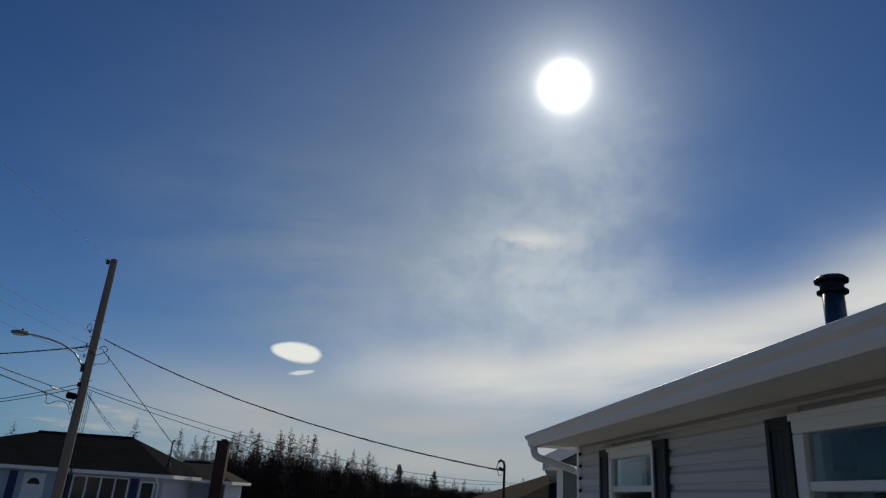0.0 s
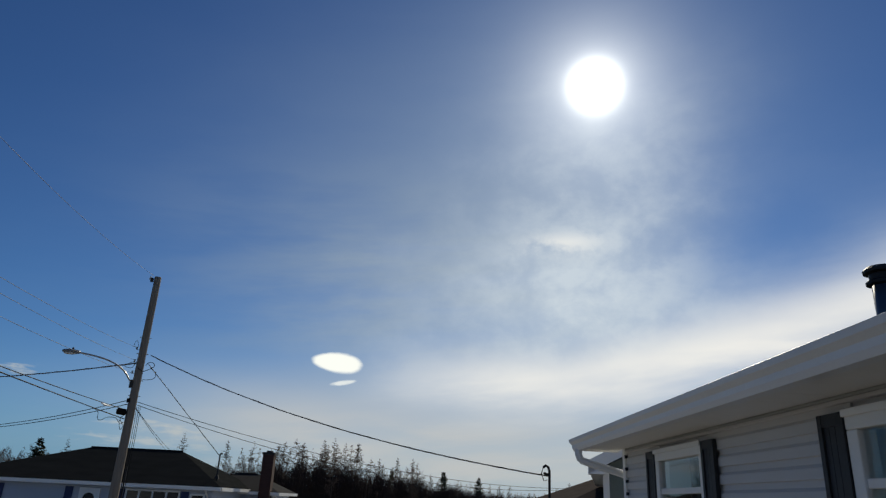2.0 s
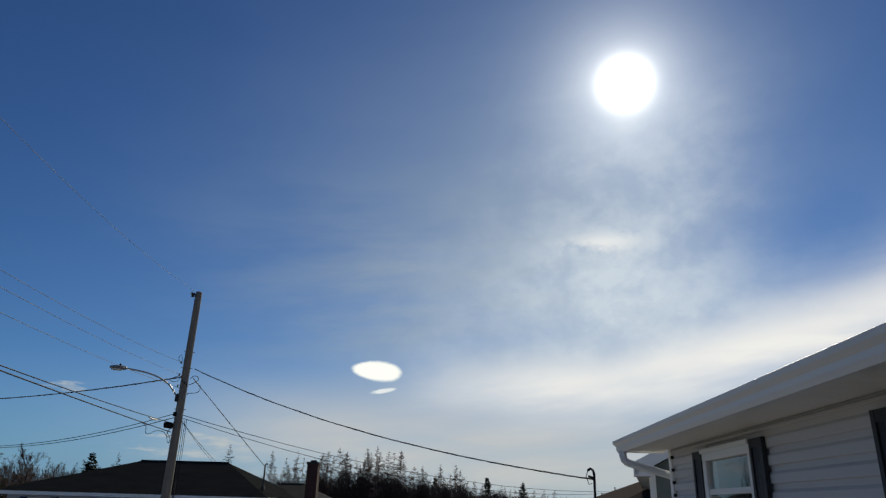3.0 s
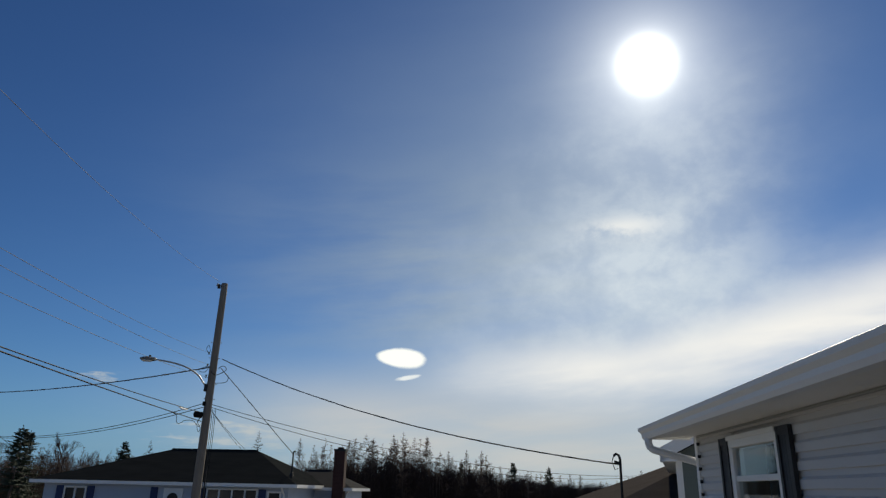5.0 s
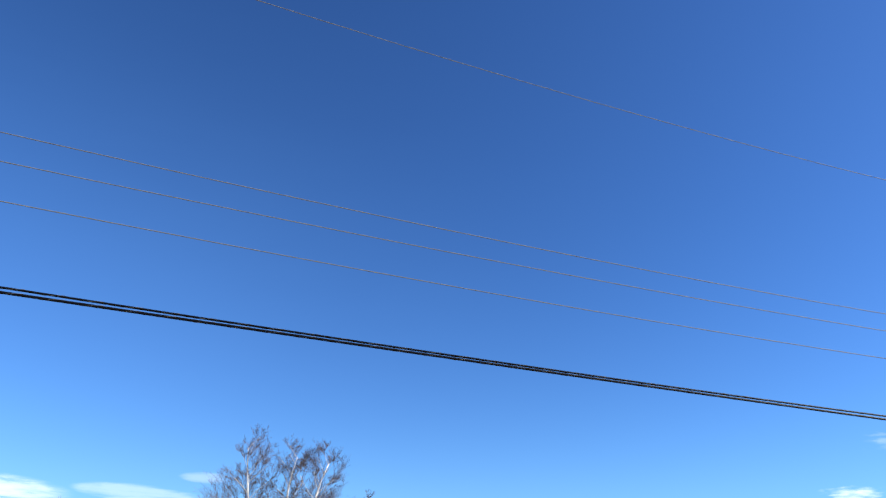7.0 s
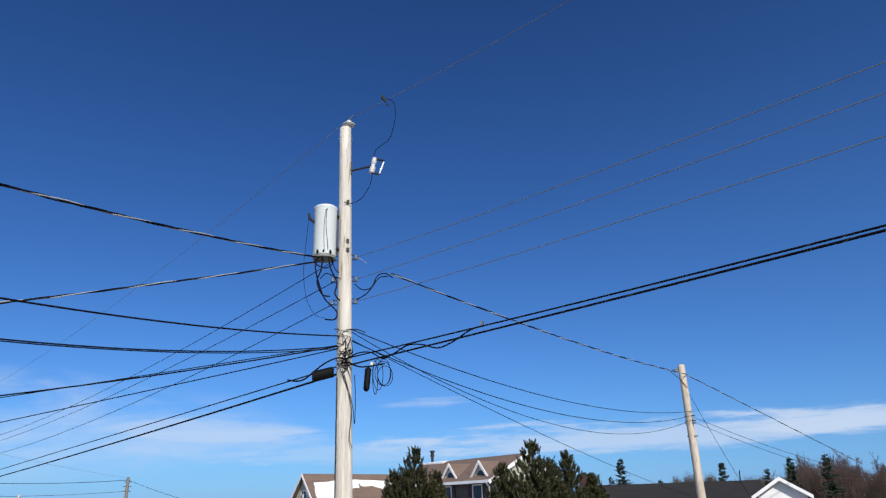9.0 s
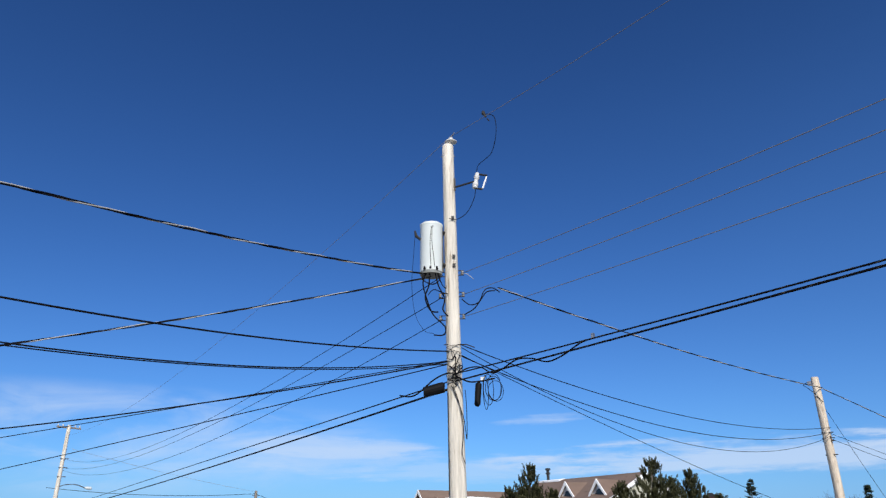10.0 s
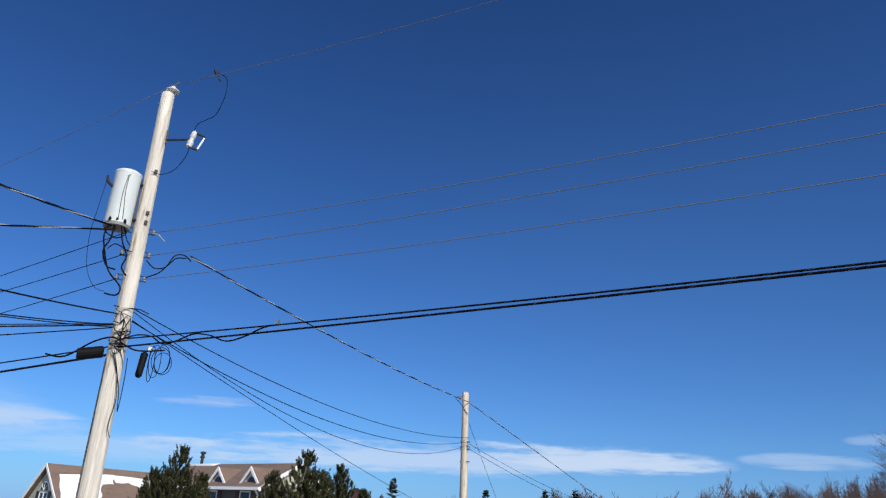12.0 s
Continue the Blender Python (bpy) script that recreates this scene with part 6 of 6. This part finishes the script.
def shrub_meshes(h, seed):
    """A leafless broad crown of upright branches."""
    rng = random.Random(seed)
    pts = trunk_line(h * 0.8, rng, 0.03)
    trunk = Geo().sweep(pts, [0.013 * h * (1 - 0.9 * i / 8) + 0.008 for i in range(9)], 6)
    g = Geo()

    def grow(a, d, length, r, depth):
        b = a + d * length
        stick(g, a, b, max(r, 0.009), max(r * 0.6, 0.007))
        if depth == 0:
            return
        for k in range(3):
            n = (d + Vector((rng.uniform(-1, 1), rng.uniform(-1, 1), rng.uniform(-0.2, 0.7))) * 0.55).normalized()
            grow(a.lerp(b, rng.uniform(0.45, 1.0)), n, length * rng.uniform(0.5, 0.75), r * 0.55, depth - 1)
    for i in range(14):
        t = 0.22 + 0.055 * i
        w = rng.uniform(0, 6.283)
        grow(along(pts, min(t, 1.0)), Vector((math.cos(w) * 0.45, math.sin(w) * 0.45, 1)).normalized(), h * 0.2 * rng.uniform(0.8, 1.15), 0.032, 4)
    return trunk, g


def spruce_meshes(h, seed, width=0.2):
    """A narrow spruce with whorls of drooping sprays."""
    rng = random.Random(seed)
    width *= 1.55
    pts = trunk_line(h, rng, 0.008)
    trunk = Geo().sweep(pts, [0.016 * h * (1 - 0.95 * i / 8) + 0.01 for i in range(9)], 6)
    g = Geo()
    for k in range(int(170 + 18 * h)):
        z = 0.05 + 0.94 * rng.random() ** 1.15
        w = rng.uniform(0, 6.283)
        length = width * h * (1.02 - z) ** 0.9 * rng.uniform(0.35, 1.15) * 1.1 + 0.01 * h
        base = along(pts, z)
        d = Vector((math.cos(w), math.sin(w), 0.55 * (z - 0.4)))
        side = Vector((-math.sin(w), math.cos(w), 0))
        for s in range(8):
            u = 0.12 + 0.88 * s / 7
            c = base + d * length * u - Vector((0, 0, 0.20 * length * u * (1 - 0.55 * u) * (1.3 - z)))
            wd = (0.024 * h * (1.15 - u) + 0.05) * rng.uniform(0.6, 1.3)
            for q in (-1, 1):
                e = c + side * q * wd + d * wd * 0.8 + Vector((0, 0, rng.uniform(-0.5, 0.2) * wd))
                f = c + d * wd * rng.uniform(0.3, 0.9) - Vector((0, 0, wd * rng.uniform(0.3, 0.8)))
                g.face(c, e, f)
    tip = along(pts, 1.0)
    for k in range(8):
        w = rng.uniform(0, 6.283)
        b = tip - Vector((0, 0, 0.05 * h * rng.random()))
        g.face(b, b + Vector((math.cos(w) * 0.07, math.sin(w) * 0.07, 0.10)), b + Vector((0, 0, 0.14)))
    return trunk, g


def pine_meshes(h, seed, width=0.34):
    """A bushy young pine with upright candle-like shoots full of needles."""
    rng = random.Random(seed)
    pts = trunk_line(h, rng, 0.01)
    trunk = Geo().sweep(pts, [0.02 * h * (1 - 0.92 * i / 8) + 0.01 for i in range(9)], 8)
    g = Geo()

    def tuft(p, d, length, r):
        d = d.normalized()
        a = d.orthogonal().normalized()
        b = d.cross(a)
        for k in range(36):
            w = rng.uniform(0, 6.283)
            u = rng.uniform(0.0, 1.0)
            o = a * math.cos(w) + b * math.sin(w)
            q = p + d * length * u
            n = (o * 0.8 + d * 0.75).normalized()
            s = n.cross(d).normalized() * 0.022
            reach = r * rng.uniform(0.8, 1.2) * (1.15 - 0.5 * u)
            g.face(q - s, q + s, q + n * reach)
    z = 0.06
    while z < 0.97:
        n = 18 if z < 0.75 else 9
        for k in range(n):
            w = rng.uniform(0, 6.283)
            base = along(pts, min(z + rng.uniform(-0.02, 0.02), 0.99))
            length = 1.15 * width * h * (1.0 - z) ** 1.1 * rng.uniform(0.7, 1.1) + 0.05
            d = Vector((math.cos(w), math.sin(w), 0.25 + 0.5 * z))
            for s in range(max(2, int(length / 0.30)) + 1):
                u = min(1.0, 0.25 + 0.30 * s / max(length, 0.3) + rng.uniform(-0.1, 0.1))
                p = base + d * length * u + Vector((rng.uniform(-0.12, 0.12), rng.uniform(-0.12, 0.12), rng.uniform(-0.08, 0.08)))
                tuft(p, Vector((d.x * 0.35, d.y * 0.35, 1.0)), rng.uniform(0.30, 0.50) * (1.1 - 0.4 * z), 0.165 - 0.055 * z)
        z += 0.052
    for k in range(7):
        tuft(along(pts, 0.9 + 0.014 * k), Vector((rng.uniform(-0.25, 0.25), rng.uniform(-0.25, 0.25), 1)), 0.3, 0.12)
    return trunk, g


def make_tree(name, meshes, mats, at, turn, label, group="", base=None, scale=1.0):
    root = thing(name, pose(at.x, at.y, ground_height(at.x, at.y) if base is None else base, 0, 0, turn), label, "tree", group)
    part("trunk", meshes[0], mats[0], root, smooth=True)
    part("crown", meshes[1], mats[1], root)
    return root


# the birch clump
def make_birch():
    at = heading(62.2, 35.0)
    root = thing("birch_tree", pose(at.x, at.y, 0, 0, 0, 62.2), "leafless white birch clump with reddish twigs", "tree")
    rng = random.Random(12)
    twigs = Geo()

    def grow(a, d, length, r, depth):
        steps = 3
        pts = [a]
        for i in range(steps):
            d = (d + Vector((rng.uniform(-1, 1), rng.uniform(-1, 1), rng.uniform(-0.5, 0.9))) * 0.20).normalized()
            pts.append(pts[-1] + d * length / steps)
        if depth >= 3:
            part("limb", Geo().sweep(pts, [r * (1 - 0.14 * i) for i in range(steps + 1)], 5, closed=False), LIMB_BARK, root)
        else:
            for i in range(steps):
                stick(twigs, pts[i], pts[i + 1], max(r * (1 - 0.15 * i), 0.0042), max(r * (1 - 0.15 * (i + 1)), 0.003))
        if depth == 0:
            return
        for k in range(5 if depth > 2 else 6 if depth == 2 else 5):
            t = rng.uniform(0.25, 1.0)
            b = pts[0].lerp(pts[-1], t) if t < 0.99 else pts[-1]
            f = t * steps
            i = min(int(f), steps - 1)
            b = pts[i].lerp(pts[i + 1], f - i)
            n = (d * 0.95 + Vector((rng.uniform(-1, 1), rng.uniform(-1, 1), rng.uniform(-0.5, 0.6))) * 0.85).normalized()
            grow(b, n, length * rng.uniform(0.46, 0.70), r * 0.46, depth - 1)
    # stems: foot x, top x and height across the clump
    for foot, top, depth_off, height in ((-0.7, -1.65, 0.0, 8.75), (0.1, 0.6, 0.5, 8.5), (0.8, 2.2, -0.3, 8.2), (1.2, 4.0, 0.3, 6.0), (-1.2, -3.1, 0.4, 5.3)):
        n = 10
        pts = []
        for i in range(n + 1):
            t = i / n
            bend = foot + (top - foot) * (t ** 1.4)
            pts.append(Vector((bend + 0.10 * rng.uniform(-1, 1) * t, depth_off + 0.12 * rng.uniform(-1, 1) * t, -0.3 + (height + 0.3) * 0.90 * t)))
        part("trunk", Geo().sweep(pts, [0.17 * (1 - 0.96 * (i / n) ** 0.85) + 0.008 for i in range(n + 1)], 8), BARK_WHITE, root, "white birch stem", smooth=True)
        for k in range(26):
            t = 0.22 + 0.77 * k / 25
            b = along(pts, t)
            w = rng.uniform(0, 6.283)
            lift = 0.55 + 0.9 * t
            d = Vector((math.cos(w) * 1.2 + 0.15 * (top - foot), math.sin(w) * 1.2, lift)).normalized()
            grow(b, d, (height * 0.265) * (1.25 - t) ** 0.75 * rng.uniform(0.7, 1.12), 0.030 * (1.15 - t) + 0.006, 3)
    part("crown", twigs, TWIG_RED, root, "fine reddish-brown twigs")


make_birch()

# pines before the dormer house
for az, r, top, seed, wd in ((119.0, 36.0, 5.05, 1, 0.34), (109.7, 36.0, 5.2, 2, 0.42), (106.9, 38.0, 4.78, 3, 0.34), (112.0, 37.0, 4.2, 4, 0.36), (120.6, 37.0, 4.0, 5, 0.34), (117.3, 37.0, 3.9, 6, 0.32), (108.3, 36.5, 4.3, 8, 0.36), (104.9, 39.0, 3.6, 9, 0.34)):
    make_tree("pine_tree", pine_meshes(top, seed, wd), (BARK_GREY, NEEDLES), heading(az, r), seed * 40, "bushy young green pine before a house", "pines before the house", base=0.0)
for az, r, top, seed in ((102.8, 60.0, 5.6, 21), (103.6, 60.0, 4.2, 22), (95.5, 60.0, 5.0, 23), (92.5, 58.0, 4.3, 24), (90.9, 62.0, 5.2, 25), (88.6, 62.0, 5.4, 26), (100.0, 62.0, 3.9, 27)):
    make_tree("spruce_tree", spruce_meshes(top, seed, 0.2), (BARK_GREY, NEEDLES_DARK), heading(az, r), seed * 31, "small dark spruce behind the houses", "spruces behind the houses", base=0.0)

# spruces that stand out before the woods
SPRUCES = ((-1.96, 64.0, 2.49, 0.24), (13.83, 64.0, 3.02, 0.3), (4.4, 66.0, 3.3, 0.28), (7.7, 66.0, 2.4, 0.24), (11.6, 68.0, 2.2, 0.2), (48.2, 66.0, 3.55, 0.34), (43.1, 70.0, 2.35, 0.26), (4.9, 47.0, 3.6, 0.3),
           (-31.4, 80.0, 2.2, 0.22), (-34.2, 80.0, 1.9, 0.2), (-27.3, 82.0, 2.1, 0.18), (22.3, 72.0, 1.6, 0.25), (24.6, 72.0, 1.5, 0.25), (18.4, 72.0, 1.4, 0.2), (9.9, 70.0, 1.8, 0.24), (36.6, 72.0, 1.9, 0.24),
           (33.0, 72.0, 1.7, 0.3), (29.4, 70.0, 1.8, 0.3), (39.6, 74.0, 1.7, 0.3), (16.5, 72.0, 1.7, 0.22), (-1.74, 62.0, 2.9, 0.24))
for i, (az, r, el, wd) in enumerate(SPRUCES):
    at = heading(az, r)
    base = ground_height(at.x, at.y)
    top = EYE + r * math.tan(radians(el)) - base
    make_tree("spruce_tree", spruce_meshes(top, 100 + i, wd), (BARK_GREY, NEEDLES_DARK), at, i * 57, "dark green spruce at the edge of the woods", "spruces at the wood's edge")

# leafless woods: a few grown trees, then copies
KINDS = [make_tree("larch_tree", larch_meshes(8.0, 200 + k, 1.0 + 0.2 * (k % 3), 0.25 + 0.03 * (k % 4)), (BARK_GREY, TWIG_GREY), heading(-24.0 + 1.9 * k, 83.0 + k), 30 * k, "leafless larch with fine twigs in the woods", "leafless trees of the woods") for k in range(6)]
KINDS += [make_tree("bare_tree", shrub_meshes(6.5, 300 + k), (BARK_GREY, TWIG_GREY), heading(9.0 + 2.3 * k, 74.0 + k), 30 * k, "leafless broad-crowned tree in the woods", "leafless trees of the woods") for k in range(3)]


def skyline(az):
    """Height of the woods against the sky, in degrees."""
    rise = 2.0 + 0.5 * math.sin(az * 0.21) + 0.3 * math.sin(az * 0.57 + 1.0)
    if az < -14:
        rise += 1.1 * math.exp(-((az + 22.0) / 6.0) ** 2) + 0.6
    if az < -30:
        rise -= 0.9
    if 30 < az < 50:
        rise -= 0.5
    if az > 60:
        rise += 1.3 + 0.5 * math.exp(-((az - 71.0) / 4.0) ** 2)
    if az > 76:
        rise -= 0.3
    if az > 84:
        rise -= 0.5
    if az > 91:
        rise -= 1.3
    return rise


rng = random.Random(77)
for i in range(230):
    az = -42.0 + 141.0 * (i + rng.random()) / 230
    r = rng.uniform(72, 100)
    at = heading(az, r)
    base = ground_height(at.x, at.y)
    el = skyline(az) * rng.uniform(0.68, 1.08) + (0.4 if rng.random() < 0.10 else 0.0)
    if (az < -8 and i % 5 > 3) or (az > 60 and i % 3):
        continue
    src = KINDS[rng.choice((0, 1, 2, 3, 4, 5))] if az < -8 else KINDS[rng.choice((0, 1, 2, 3, 4, 5, 6, 7, 8))] if az < 52 else KINDS[rng.choice((6, 7, 8, 8, 7, 1, 3))]
    tall = 8.0 if src in KINDS[:6] else 6.5
    k = (EYE + r * math.tan(radians(el)) - base) / tall
    copy_thing(src, Matrix.Translation((at.x, at.y, base)) @ Matrix.Rotation(rng.uniform(0, 6.28), 4, "Z") @ Matrix.Diagonal((k * rng.uniform(0.8, 1.15), k * rng.uniform(0.8, 1.15), k, 1)))

for az, r, el in ((-11.2, 74.0, 4.1), (-3.5, 76.0, 3.1), (-5.0, 78.0, 2.6)):
    at = heading(az, r)
    k = (EYE + r * math.tan(radians(el)) - ground_height(at.x, at.y)) / 8.0
    copy_thing(KINDS[1], Matrix.Translation((at.x, at.y, ground_height(at.x, at.y))) @ Matrix.Rotation(az, 4, "Z") @ Matrix.Diagonal((k, k, k, 1)))

for i in range(22):
    az = 64.0 + 35.0 * (i + rng.random()) / 22
    r = rng.uniform(62, 76)
    at = heading(az, r)
    el = skyline(az) * rng.uniform(0.5, 0.95)
    k = (EYE + r * math.tan(radians(el))) / 6.5
    copy_thing(KINDS[rng.choice((6, 7, 8))], Matrix.Translation(at) @ Matrix.Rotation(rng.uniform(0, 6.28), 4, "Z") @ Matrix.Diagonal((k * 0.9, k * 0.9, k, 1)))


# the larches stand closer beyond the hip-roofed house
for i in range(70):
    az = -13.0 - 27.0 * (i + rng.random()) / 70
    r = rng.uniform(70, 92)
    at = heading(az, r)
    base = ground_height(at.x, at.y)
    el = skyline(az) * rng.uniform(0.6, 1.08)
    k = (EYE + r * math.tan(radians(el)) - base) / 8.0
    copy_thing(KINDS[rng.choice((0, 1, 2, 3, 4, 5))], Matrix.Translation((at.x, at.y, base)) @ Matrix.Rotation(rng.uniform(0, 6.28), 4, "Z") @ Matrix.Diagonal((k * rng.uniform(0.8, 1.1), k * rng.uniform(0.8, 1.1), k, 1)))


def make_brush(name, first, last, near, far, count, low, high, seed, label, mat=BRUSH):
    """Dense brush of fine upright twigs, rounded clump by clump."""
    g, rng = Geo(), random.Random(seed)
    for i in range(count):
        az = rng.uniform(first, last)
        r = rng.uniform(near, far)
        at = heading(az, r)
        base = ground_height(at.x, at.y)
        clump = 0.82 + 0.18 * math.sin(az * 3.1 + 2.0 * math.sin(az * 0.9)) + 0.06 * math.sin(az * 9.0)
        top = EYE + r * math.tan(radians(skyline(az) * clump * rng.uniform(low, high))) - base
        a = Vector((at.x, at.y, base + max(0.0, top - 3.2) * rng.random()))
        lean = Vector((rng.uniform(-0.4, 0.4), rng.uniform(-0.4, 0.4), 0))
        b = Vector((at.x, at.y, base + top)) + lean
        mid = a.lerp(b, 0.5)
        stick(g, a, b, 0.022, 0.006)
        for k in range(6):
            p = a.lerp(b, rng.uniform(0.25, 0.95))
            reach = rng.uniform(0.35, 0.9)
            stick(g, p, p + Vector((rng.uniform(-0.5, 0.5), rng.uniform(-0.5, 0.5), 1.0)) * reach, 0.012, 0.005)
    single(name, g, mat, label, "brush", kind="stuff")


make_brush("brush", 52.0, 99.0, 64.0, 84.0, 15000, 0.45, 1.04, 5, "dense leafless reddish-brown brush along the woods")
# brush on the sun's side takes the twig colour darkened for shade
make_brush("dark_brush", -43.0, -8.0, 70.0, 96.0, 9000, 0.15, 0.62, 7, "dense leafless brush under the larches, coloured dark for shade", TWIG_SHADED)
make_brush("undergrowth", -9.0, 52.0, 76.0, 100.0, 6000, 0.35, 0.85, 6, "leafless brown brush between the spruces")


def make_thicket():
    """Dense leafless undergrowth that closes the woods."""
    g, rng = Geo(), random.Random(99)
    for i in range(12000):
        az = -43.0 + 98.0 * rng.random()
        r = rng.uniform(68, 112)
        at = heading(az, r)
        base = ground_height(at.x, at.y)
        h = EYE + r * math.tan(radians(skyline(az) * (0.05 + (0.62 if az < -8 else 0.85) * rng.random() ** 1.3) - 0.1)) - base
        a = Vector((at.x, at.y, base - 0.2))
        b = a + Vector((rng.uniform(-0.3, 0.3), rng.uniform(-0.3, 0.3), h))
        stick(g, a, b, rng.uniform(0.02, 0.055), 0.008)
        for k in range(7):
            t = rng.uniform(0.2, 0.97)
            p = a.lerp(b, t)
            stick(g, p, p + Vector((rng.uniform(-1, 1), rng.uniform(-1, 1), rng.uniform(0.0, 1.0))) * h * 0.26 * (1.2 - t), 0.022, 0.008)
    ob = single("thicket", g, TWIG_SHADED, "dense leafless brown undergrowth of the woods, shade put into its colour", "woods", kind="stuff")


make_thicket()
